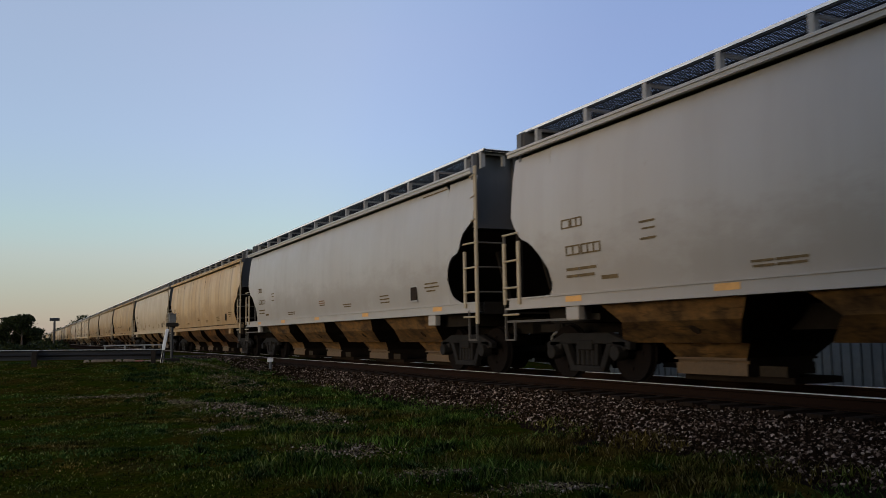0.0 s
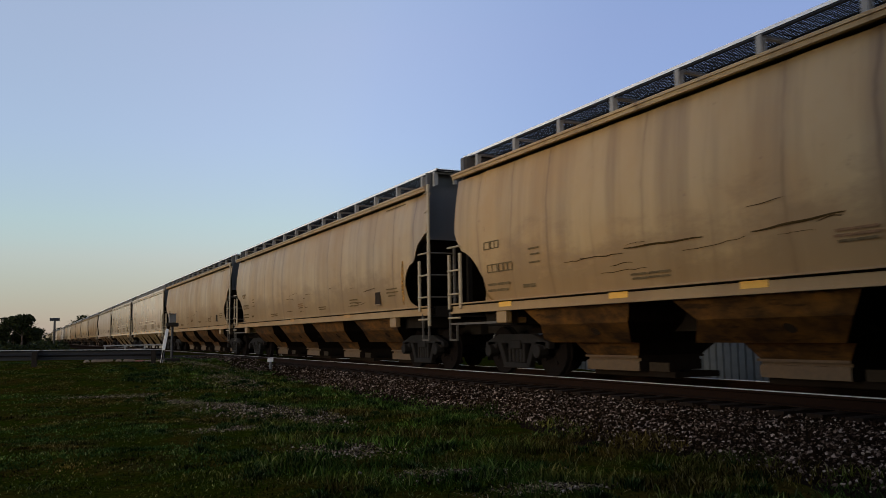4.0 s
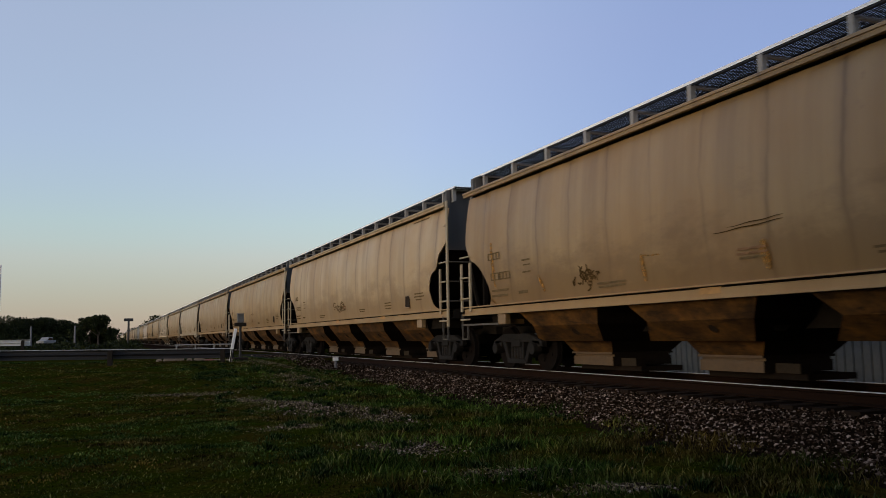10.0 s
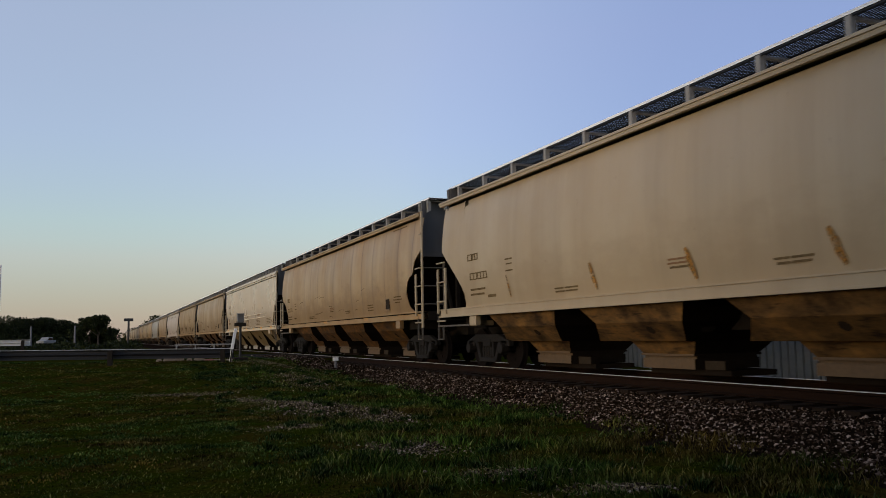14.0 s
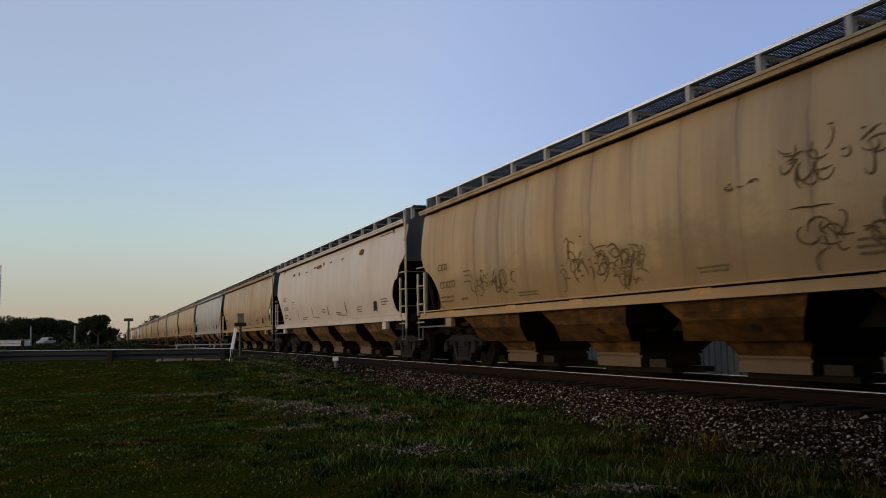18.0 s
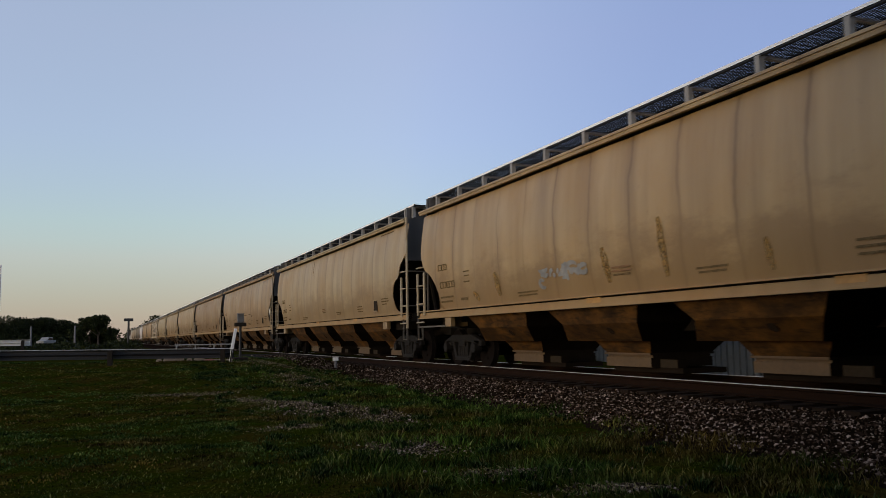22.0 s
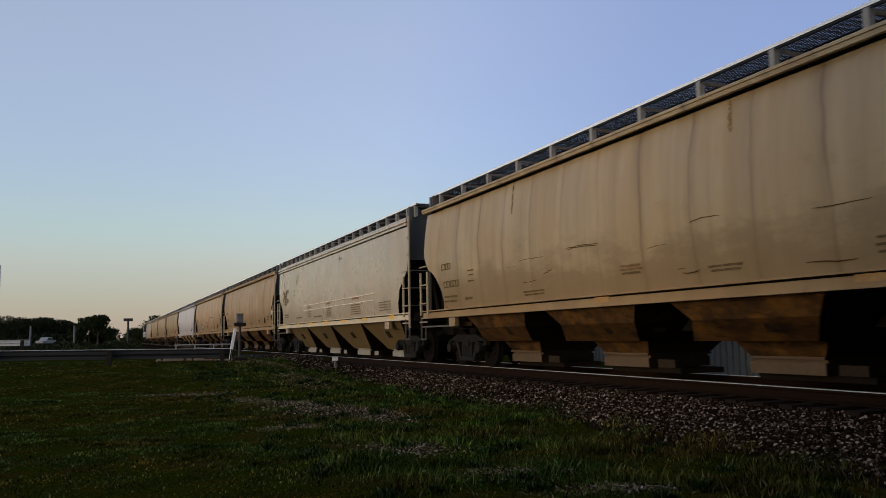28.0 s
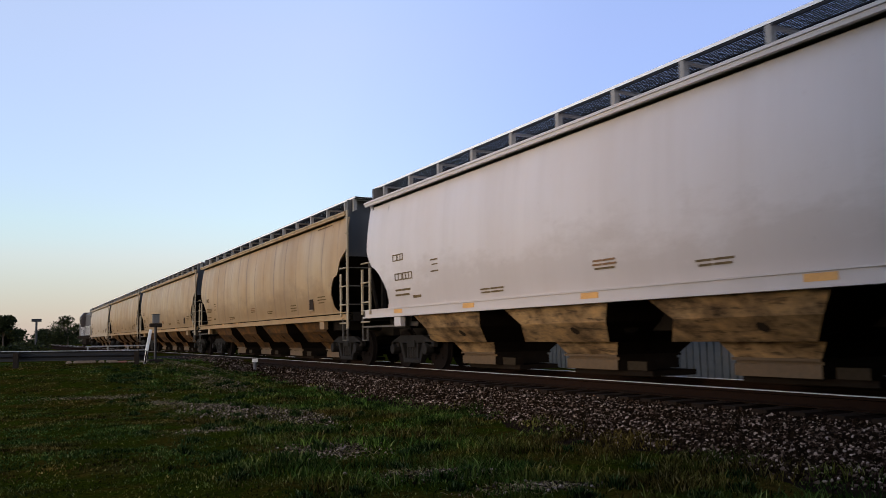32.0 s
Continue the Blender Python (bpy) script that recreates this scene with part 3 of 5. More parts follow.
def ladder(car, half, full, end, turned=False):
    """Two stiles with round rungs and a stirrup step. end: -1 or 1, the end of the car at which it stands."""
    lad = new("ladder")
    lad.parent = car
    if turned:
        lad.matrix_basis = half_turn()

    def at(e):
        return end * (half - e)
    part("stile", STILES[full], lad, pose(LADDER_X, at(0.515), 0))
    part("stile", STILES[0], lad, pose(LADDER_X, at(1.01), 0))
    for z in (1.12, 1.60, 2.08, 2.56):
        part("rung", RUNG_LOW, lad, pose(LADDER_X - 0.02, at(0.76), z))
    if full:
        for z in (3.02, 3.48, 3.90):
            part("rung", RUNG_HIGH, lad, pose(LADDER_X - 0.02, at(0.76), z))
    part("stirrup_step", MESH_STEP, lad, pose(LADDER_X, at(0.69), 0))
    if full:     # grab rungs round the corner, across the car's end
        part("stile", STILE_END, lad, pose(-1.04, at(0.49), 0))
        for z in (1.60, 2.08, 2.56):
            part("rung", RUNG_END, lad, pose(LADDER_X, at(0.49), z))
    else:
        part("foot_bar", MESH_FOOTBAR, lad, pose(LADDER_X + 0.02, at(0.56), 1.0))


def far_ladder_mesh(full, material):
    """The far side's ladder, which stays out of sight, in one piece."""
    b = Build()
    x, top = LADDER_X, EAVE if full else 2.72
    b.box(x - 0.012, x + 0.03, 0.47, 0.56, 0.98, top)
    b.box(x - 0.012, x + 0.03, 0.97, 1.05, 1.30, 2.42)
    for z in (1.12, 1.60, 2.08, 2.56):
        b.tube((x - 0.02, 0.5, z), (x - 0.02, 1.02, z), 0.019, n=6)
    return b.mesh("ladder", material)


def running_board_mesh(y0, y1, x0=-1.35, x1=-0.78, z=4.455):
    b = Build()
    # near-white edge strip: the light it catches is put into its colour
    b.box(x0, x0 + 0.035, y0, y1, z - 0.014, z + 0.030, 1)
    b.box(x0 + 0.004, x0 + 0.035, y0, y1, z - 0.045, z - 0.014, 0)
    b.box(x1 - 0.02, x1, y0, y1, z - 0.02, z + 0.01, 0)
    n = 11
    for i in range(n):
        x = x0 + 0.05 + (x1 - x0 - 0.09) * i / (n - 1)
        b.box(x - 0.008, x + 0.008, y0, y1, z - 0.008, z + 0.004, 0)
    y = y0
    while y < y1:
        b.box(x0 + 0.03, x1 - 0.02, y, y + 0.014, z - 0.010, z + 0.004, 0)
        y += 0.12
    return b.mesh("running_board", M_GRATE, M_GALV)


def end_walk_mesh(half, e0, e1, z=4.455):
    b = Build()
    b.box(-1.35, 1.35, half - e1, half - e0, z - 0.028, z + 0.010, 0)
    b.box(-1.35, 1.35, half - e0 - 0.03, half - e0, z - 0.03, z + 0.02, 1)
    return b.mesh("end_walkway", M_GRATE, M_GALV)


def roof_mesh(half, material):
    b = Build()
    w = HALF_W - 0.05
    outline = [(-w, EAVE - 0.05)] + [(-w + 2 * w * i / 12, EAVE + 0.02 + 0.20 * math.sin(math.pi * i / 12) ** 0.8) for i in range(13)] + [(w, EAVE - 0.05)]
    b.prism(outline, "y", -half + 0.975, half - 0.975)
    return b.mesh("roof", material, smooth=True)


def letter_rows(kind):
    """Stencil bars on the side: y from the car's middle, height, length, bar height, red."""
    if kind == "beige":
        rows = [(7.45, 2.88, 0.62, 0.17, 0), (7.40, 2.47, 0.66, 0.17, 0), (7.55, 1.82, 0.8, 0.05, 0), (7.5, 1.72, 0.7, 0.05, 0), (5.9, 2.84, 0.20, 0.05, 0), (5.9, 2.66, 0.20, 0.05, 0),
                (4.9, 1.63, 1.2, 0.05, 0), (1.4, 1.60, 1.3, 0.05, 0), (2.9, 2.00, 0.5, 0.06, 1), (-0.3, 2.04, 0.5, 0.06, 0), (-4.0, 2.06, 0.9, 0.07, 1)]
        rows += [(2.9, 1.83 - 0.07 * i, 0.62, 0.028, i < 1) for i in range(4)] + [(-0.35, 1.84 - 0.07 * i, 0.8, 0.03, 0) for i in range(5)]
        rows += [(-4.0, 1.84 - 0.075 * i, 1.2, 0.03, 0) for i in range(5)] + [(-7.2, 1.80 - 0.08 * i, 1.2, 0.03, 0) for i in range(4)]
    else:
        rows = [(7.62, 2.54, 0.60, 0.17, 0), (7.36, 2.10, 0.98, 0.18, 0), (7.45, 1.80, 0.85, 0.045, 0), (7.50, 1.69, 0.80, 0.045, 0), (6.75, 1.62, 0.40, 0.06, 0),
                (5.78, 2.34, 0.34, 0.03, 0), (5.76, 2.24, 0.28, 0.025, 0), (5.78, 2.10, 0.34, 0.03, 0),
                (3.55, 1.61, 0.90, 0.03, 0), (3.55, 1.55, 0.85, 0.03, 0), (0.2, 1.84, 0.55, 0.03, 1), (0.2, 1.78, 0.60, 0.03, 1), (0.2, 1.72, 0.5, 0.03, 0),
                (-2.0, 1.66, 0.7, 0.03, 0), (-2.0, 1.60, 0.6, 0.03, 0), (-4.75, 1.76, 0.60, 0.03, 0), (-4.75, 1.68, 0.65, 0.03, 0), (-4.75, 1.60, 0.6, 0.03, 0),
                (-7.5, 1.90, 0.70, 0.03, 0), (-7.5, 1.82, 0.78, 0.03, 0), (-7.45, 1.74, 0.45, 0.03, 0), (-7.6, 3.86, 1.3, 0.03, 0)]
        if kind in ("tan", "seamed", "dirty"):
            rows = [(y + (0.72 if 5.7 < y < 5.9 else 0.36), z - 0.09, w, h, red) if z > 1.68 and y > 5 else (y, z, w, h, red) for y, z, w, h, red in rows]
    return rows


def marks_mesh(w, h, ink):
    """One unreadable word of stencil writing: a slim plain bar, or upright bars between two long ones."""
    b = Build()
    if h < 0.1:
        b.box(-0.004, 0.0, -w / 2, w / 2, -h / 2, h / 2)
    else:
        b.box(-0.004, 0.0, -w / 2, w / 2, 0.36 * h, h / 2)
        b.box(-0.004, 0.0, -w / 2, w / 2, -h / 2, -0.36 * h)
        n = max(2, round(w / (0.7 * h)))
        for i in range(n):
            y = -w / 2 + (w - 0.2 * h) * i / (n - 1)
            b.box(-0.004, 0.0, y, y + 0.2 * h, -0.36 * h, 0.36 * h)
    return b.mesh("stencil", ink)


CAR_LABEL = {
    "white": "clean off-white curved-side covered hopper car on the track",
    "grey": "pale grey curved-side covered hopper car on the track",
    "light": "light tan covered hopper car with rust-brown stain marks",
    "tan": "weathered tan covered hopper car with brown streaks",
    "seamed": "tan covered hopper car with dark vertical weld seams",
    "dirty": "dirty brown tan covered hopper car with grimy sides",
    "beige": "smooth flat-sided grey beige covered hopper car with yellow reflectors",
}


def hopper_car(paint):
    """One covered hopper car, its origin on the rail heads below its middle."""
    flat = paint == "beige"
    half = 10.06 if flat else 10.235
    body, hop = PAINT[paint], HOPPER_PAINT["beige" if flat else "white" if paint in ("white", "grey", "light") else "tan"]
    car = thing("hopper_car", pose(TRACK_X, 0, RAIL_Z), CAR_LABEL[paint], "railway car", "cars of the freight train")
    if flat:
        near = far = ([(0.71, 2.95), (0.80, 2.60), (1.05, 2.40), (1.50, 2.08), (1.62, 1.70)], [(1.62, 1.70), (1.58, SILL_1 + 0.005)])
        ripple, curve = 0.0, 0.02
    else:
        curve = CURVE
        near = ([(0.72, 3.04), (0.95, 2.91), (1.16, 2.80), (1.26, 2.66), (1.32, 2.52), (1.42, 2.43), (1.64, 2.38), (1.80, 2.26), (1.89, 2.10), (1.92, 1.94)],
                [(1.92, 1.94), (1.88, 1.72), (1.80, 1.58), (1.68, 1.50), (1.45, SILL_1 + 0.01)])
        far = ([(0.72, 2.86), (0.82, 2.70), (0.92, 2.57), (1.05, 2.45), (1.25, 2.38), (1.42, 2.28), (1.67, 2.06), (1.84, 1.86), (1.92, 1.66)], [(1.92, 1.66), (1.88, 1.53), (1.80, SILL_1 + 0.01)])
        if paint == "light":
            far = ([(0.72, 2.84), (1.00, 2.62), (1.21, 2.47), (1.58, 2.16), (1.86, 1.90), (1.97, 1.75), (2.01, 1.62)], [(2.01, 1.62), (1.99, 1.50), (1.95, SILL_1 + 0.01)])
        ripple = 0.004 if paint in ("white", "grey", "light") else 0.018
    wall = side_wall_mesh("side_wall", half, near, far, body, ripple, curve)
    part("side_wall", wall, car)
    part("side_wall", wall, car, half_turn())
    part("roof", roof_mesh(half, body), car)
    b = Build()
    x = HALF_W
    if flat:     # two lips with a groove between them
        rim = [(-x + 0.05, EAVE - 0.225), (-x - 0.025, EAVE - 0.225), (-x - 0.025, EAVE - 0.165), (-x + 0.045, EAVE - 0.162), (-x + 0.045, EAVE - 0.135), (-x - 0.04, EAVE - 0.132), (-x - 0.04, EAVE - 0.065), (-x - 0.01, EAVE - 0.04), (-x + 0.05, EAVE - 0.035)]
    else:
        rim = [(-x - 0.015, EAVE - 0.112), (-x - 0.022, EAVE - 0.055), (-x - 0.042, EAVE - 0.05), (-x - 0.042, EAVE - 0.012), (-x - 0.01, EAVE + 0.005), (-x + 0.05, EAVE + 0.005), (-x + 0.05, EAVE - 0.112)]
    b.prism(rim, "y", -half + 0.70, half - 0.70)
    me = b.mesh("top_chord", body)
    part("top_chord", me, car)
    part("top_chord", me, car, half_turn())
    b = Build()
    e = 0.50
    z0, z1 = SILL_0, SILL_1
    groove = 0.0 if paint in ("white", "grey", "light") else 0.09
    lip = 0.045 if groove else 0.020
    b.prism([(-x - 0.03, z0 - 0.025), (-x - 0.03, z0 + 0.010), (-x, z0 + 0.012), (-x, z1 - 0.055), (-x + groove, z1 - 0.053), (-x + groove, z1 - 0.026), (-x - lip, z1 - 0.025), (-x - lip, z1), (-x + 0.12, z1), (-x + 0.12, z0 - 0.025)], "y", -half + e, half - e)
    if groove:     # shade of the recess under the lip, put into its colour
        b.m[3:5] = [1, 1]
    me = b.mesh("side_sill", M_SILLPALE if flat else M_SILL if groove else body, M_SHADED)
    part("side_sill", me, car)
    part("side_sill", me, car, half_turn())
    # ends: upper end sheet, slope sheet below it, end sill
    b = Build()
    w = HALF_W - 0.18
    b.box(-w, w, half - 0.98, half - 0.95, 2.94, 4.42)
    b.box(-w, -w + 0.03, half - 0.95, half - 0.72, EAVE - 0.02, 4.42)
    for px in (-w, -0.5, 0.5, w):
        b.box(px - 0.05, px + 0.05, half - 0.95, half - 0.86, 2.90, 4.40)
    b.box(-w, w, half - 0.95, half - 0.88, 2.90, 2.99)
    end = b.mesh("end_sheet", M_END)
    # slope sheet in near black: the shade below the car's end is its colour
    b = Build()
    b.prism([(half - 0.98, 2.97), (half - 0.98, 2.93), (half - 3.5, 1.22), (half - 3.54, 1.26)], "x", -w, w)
    slope = b.mesh("slope_sheet", M_SHADED)
    b = Build()
    b.box(-HALF_W, HALF_W, half - 0.62, half - 0.50, SILL_0 - 0.06, SILL_1)
    b.box(-HALF_W + 0.1, HALF_W - 0.1, half - 2.2, half - 0.62, SILL_0, SILL_0 + 0.02)
    for px in (-0.55, 0.55):
        b.box(px - 0.05, px + 0.05, half - 0.75, half - 0.65, SILL_1, 3.05)
        b.bar((px, half - 1.1, SILL_1), (px, half - 1.6, 2.5), 0.07, 0.07)
    esill = b.mesh("end_platform", M_DARK)
    b = Build()
    b.prism([(half - 2.7, SILL_0), (half - 1.4, SILL_0), (half - 1.5, 0.95), (half - 2.6, 0.95)], "x", -1.3, 1.3)
    body_bolster = b.mesh("body_bolster", M_DARK)
    b = Build()
    b.box(-x - 0.02, -x + 0.12, half - 2.77, half - 2.43, 0.98, SILL_0 - 0.03)
    b.box(-x + 0.02, -x + 0.5, half - 2.65, half - 2.53, 0.98, SILL_0 - 0.03)
    pad = b.mesh("jacking_pad", body, bevel=0.015)
    for turn in (None, half_turn()):
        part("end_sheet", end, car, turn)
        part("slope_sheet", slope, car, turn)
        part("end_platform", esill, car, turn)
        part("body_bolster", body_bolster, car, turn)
        part("jacking_pad", pad, car, turn)
        part("air_hose", MESH_HOSE, car, (pose(0, half - 0.02, 0) if turn is None else half_turn() @ pose(0, half - 0.02, 0)))
        part("coupler", MESH_COUPLER, car, (pose(0, half - 0.02, 0) if turn is None else half_turn() @ pose(0, half - 0.02, 0)))
    b = Build()
    b.box(-x + 0.02 - 0.04, -x + 0.12, -half + 2.43, -half + 2.77, 0.98, SILL_0 - 0.03)
    pad2 = b.mesh("jacking_pad", body, bevel=0.015)
    part("jacking_pad", pad2, car)
    part("jacking_pad", pad2, car, half_turn())
    b = Build()
    b.box(-0.28, 0.28, -half + 0.7, half - 0.7, 0.78, 1.12)
    part("center_sill", b.mesh("center_sill", M_DARK), car)
    b = Build()
    b.tube((-0.75, 0.6, 0.92), (-0.75, 1.8, 0.92), 0.17, n=12)
    part("brake_reservoir", b.mesh("brake_reservoir", M_DARK), car)
    b = Build()
    b.box(-0.95, -0.6, half - 3.9, half - 3.4, 0.70, 1.0)
    part("brake_valve", b.mesh("brake_valve", M_DARK, bevel=0.02), car)
    # ladders: the one at the near end reaches the roof
    ladder(car, half, True, -1)
    ladder(car, half, False, 1)
    part("ladder", far_ladder_mesh(True, body), car, half_turn() @ pose(0, -half, 0))
    # roof: hatch trough, running boards on brackets, end walkways
    b = Build()
    b.box(-0.42, 0.42, -half + 1.9, half - 2.1, EAVE + 0.1, EAVE + 0.44)
    hatch = b.mesh("hatch_trough", body, bevel=0.03)
    part("hatch_trough", hatch, car)
    board = running_board_mesh(-half + 0.66, half - 0.66)
    part("running_board", board, car)
    part("running_board", board, car, half_turn())
    walkway = end_walk_mesh(half, 0.66, 1.10)
    part("end_walkway", walkway, car)
    part("end_walkway", walkway, car, half_turn())
    b = Build()
    b.prism([(-1.36, EAVE + 0.02), (-1.27, EAVE + 0.06), (-1.27, 4.427), (-1.36, 4.427)], "y", -0.045, 0.045)
    b.box(-1.33, -0.80, -0.03, 0.03, 4.385, 4.427)
    b.prism([(-0.86, EAVE + 0.10), (-0.80, EAVE + 0.10), (-0.80, 4.427), (-0.86, 4.427)], "y", -0.04, 0.04)
    bracket = b.mesh("bracket", M_BRACKET)
    ys = [-half + 0.80] + [-half + 1.45 + (2 * half - 2.71) * i / (18 if flat else 12) for i in range(19 if flat else 13)]
    for y in ys:
        part("bracket", bracket, car, pose(0, y, 0))
    for y in ys[::2]:
        part("bracket", bracket, car, half_turn() @ pose(0, y, 0))
    # hopper bays with their outlet gates
    if flat:
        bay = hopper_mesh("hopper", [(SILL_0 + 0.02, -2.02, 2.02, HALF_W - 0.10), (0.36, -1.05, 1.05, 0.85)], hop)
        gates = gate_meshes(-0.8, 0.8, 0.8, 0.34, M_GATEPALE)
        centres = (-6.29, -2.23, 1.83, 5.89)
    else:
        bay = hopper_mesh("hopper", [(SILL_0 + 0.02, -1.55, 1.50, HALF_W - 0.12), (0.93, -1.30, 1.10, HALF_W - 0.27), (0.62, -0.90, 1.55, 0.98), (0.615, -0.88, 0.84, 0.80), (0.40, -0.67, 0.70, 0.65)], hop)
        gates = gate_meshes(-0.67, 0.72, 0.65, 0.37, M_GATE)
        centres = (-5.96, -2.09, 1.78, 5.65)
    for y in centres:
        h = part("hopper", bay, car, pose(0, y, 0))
        for gate_name, gate in gates:
            part(gate_name, gate, h)
        if flat:
            b = Build()
            b.box(-0.02, 0.0, -0.17, 0.17, -0.12, 0.12)
            part("inspection_plate", b.mesh("inspection_plate", M_CARD), h, pose(-1.205, -0.1, 0.83, 0, -36.6, 0))
        else:
            b = Build()
            b.tube((-0.03, 0, 0), (0.03, 0, 0), 0.085, n=12)
            b.box(-0.012, 0.02, -0.24, -0.03, -0.09, 0.05)
            part("vibrator_socket", b.mesh("vibrator_socket", M_CARD), h, pose(-1.185, -0.30, 0.82, 0, -46, 0))
    for y in (half - 2.15, -half + 2.15):
        truck(car, y)
    # writing, placard, reflectors
    for y, z, w_, h_, red in letter_rows(paint):
        u = (z - 2.6) / 1.5
        d = curve * u * u
        lean = math.degrees(math.atan(2 * curve * u / 1.5))
        words = [(y, w_)] if w_ < 0.5 else [(y + w_ * 0.27, w_ * 0.40), (y - w_ * 0.22, w_ * 0.52)]
        for y_, long in words:
            me = marks_mesh(long, h_ if h_ < 0.1 else h_ * 0.9, M_INKRED if red else M_INK)
            part("stencil", me, car, pose(-(HALF_W - 0.015 - d) - ripple - 0.004, y_, z, 0, lean, 0))
    if flat:
        # raised side lines; their bright glint is put into the pale colour
        for z in (2.11, 1.905):
            b = Build()
            b.box(-0.034, 0.004, -6.2, 3.9, -0.016, 0.010)
            part("rub_strip", b.mesh("rub_strip", M_RUBSTRIP), car, pose(side_x(z, 0.0, 0.02) + 0.005, 0, z))
    b = Build()
    b.box(-0.012, 0.0, -0.17, 0.17, -0.15, 0.15, 0)
    b.box(-0.016, 0.0, -0.20, 0.20, 0.15, 0.18, 1)
    b.box(-0.016, 0.0, -0.20, 0.20, -0.18, -0.15, 1)
    if not flat:
        part("placard", b.mesh("placard", M_CARD, body), car, pose(side_x(1.72, ripple, curve), -6.55, 1.72), "dark placard board")
    b = Build()
    if flat:
        b.box(-0.004, 0.0, -0.23, 0.23, -0.05, 0.05)
        tape = b.mesh("reflector", M_YELLOW)
        for y in (8.0, 5.05, 2.5, 0.0, -2.55, -5.1, -7.9):
            part("reflector", tape, car, pose(-HALF_W - 0.002, y, 1.325), "yellow reflective strip")
    else:
        b.box(-0.004, 0.0, -0.22, 0.22, -0.045, 0.045)
        tape = b.mesh("reflector", M_ORANGE if paint == "white" else M_YELLOW if paint == "dirty" else M_FADED)
        spots = {"white": (7.6, 4.3, 0.5, -3.6, -7.9), "grey": (7.6, 0.5, -7.9), "dirty": (7.5, 4.2, 1.6, -1.8, -5.0), "tan": (1.0, -4.4), "seamed": (4.9, 2.44), "light": ()}[paint]
        for y in spots:
            part("reflector", tape, car, pose(-HALF_W - 0.002, y, 1.325), "faded yellow reflective strip")
    return car


def side_x(z, swell=0.018, curve=CURVE):
    u = (z - 2.6) / 1.5
    return -(HALF_W - 0.015 - curve * u * u) - swell - 0.005


def stroke_mesh(name, lines, width, material, flat=False, lift=0.0):
    """Painted strokes on the side sheet: thin raised bands along lines of (y, z) points."""
    b = Build()
    for line in lines:
        left, right = [], []
        n = len(line)
        for i, (y, z) in enumerate(line):
            y0, z0 = line[max(i - 1, 0)]
            y1, z1 = line[min(i + 1, n - 1)]
            d = Vector((y1 - y0, z1 - z0))
            d = d.normalized() if d.length > 1e-6 else Vector((1, 0))
            w = width * (0.35 + 0.65 * math.sin(math.pi * (i + 0.6) / (n + 0.2))) / 2
            left.append((y - d.y * w, z + d.x * w))
            right.append((y + d.y * w, z - d.x * w))
        swell, curve = (0.0, 0.02) if flat else (0.018, CURVE)
        p = [(side_x(z, swell, curve) - lift, y, z) for y, z in left + right]
        q = [(x + 0.004, y, z) for x, y, z in p]
        f = [(i, i + 1, n + i + 1, n + i) for i in range(n - 1)]
        m = 2 * n
        f += [(m + i, m + n + i, m + n + i + 1, m + i + 1) for i in range(n - 1)]
        b.add(p + q, f)
    return b.mesh(name, material)


def stain(car, y0, z0, y1, z1, width, material=None):
    """A ragged smear from one point to another."""
    rng = random.Random(int(y0 * 100 + z0 * 37))
    line = [(y0 + (y1 - y0) * i / 6 + rng.uniform(-0.012, 0.012), z0 + (z1 - z0) * i / 6 + rng.uniform(-0.008, 0.008)) for i in range(7)]
    part("stain", stroke_mesh("stain", [line], width, material or M_STAIN), car)


def sprayed(car, lines, width, material, flat, lift, label):
    """A piece of graffiti: its first stroke carries the others."""
    tag = part("graffiti", stroke_mesh("graffiti", lines[:1], width, material, flat, lift), car, None, label)
    for line in lines[1:]:
        part("stroke", stroke_mesh("stroke", [line], width, material, flat, lift), tag)


def scrawl(car, y, z, w, h, loops, seed, material, width=0.035, flat=False):
    """Spray-painted loops, hooks and short strokes that spell nothing."""
    rng = random.Random(seed)
    lines = []
    for k in range(2 * loops):
        cy, cz = y + rng.uniform(-0.5, 0.5) * w, z + rng.gauss(0, 0.22) * h
        kind = rng.random()
        if kind < 0.45:      # curl
            a, turn = rng.uniform(0, math.tau), rng.choice((-1, 1)) * rng.uniform(1.5, 5.0)
            ry, rz = rng.uniform(0.05, 0.13) * min(w, 1.6), rng.uniform(0.12, 0.34) * h
            tilt = rng.uniform(-0.6, 0.6)
            line = [(cy + ry * math.cos(a + turn * i / 11) + tilt * rz * math.sin(a + turn * i / 11), cz + rz * math.sin(a + turn * i / 11)) for i in range(12)]
        elif kind < 0.8:     # short bent stroke
            a, n = rng.uniform(-0.7, 0.7) + rng.choice((0, math.pi / 2)), 7
            r, bow = rng.uniform(0.10, 0.30) * min(w, h * 2.2), rng.uniform(-0.4, 0.4)
            line = [(cy + r * (i / (n - 1) - 0.5) * math.cos(a) - bow * r * math.sin(math.pi * i / (n - 1)) * math.sin(a), cz + r * (i / (n - 1) - 0.5) * math.sin(a) + bow * r * math.sin(math.pi * i / (n - 1)) * math.cos(a)) for i in range(n)]
        else:                # blot
            line = [(cy + (i - 2) * width * 0.8, cz + rng.uniform(-0.3, 0.3) * width) for i in range(5)]
        lines.append([(p, min(max(q, 1.47), 3.85)) for p, q in line])
    sprayed(car, lines, width, material, flat, 0.0, "faded spray-painted scrawl")


M_RUNOFF = ragged(plain("brown rust run-off", (0.27, 0.165, 0.060), 0.8, 0.0, 6, 0.4, spec=0.1), 12, 0.36, 0.6)
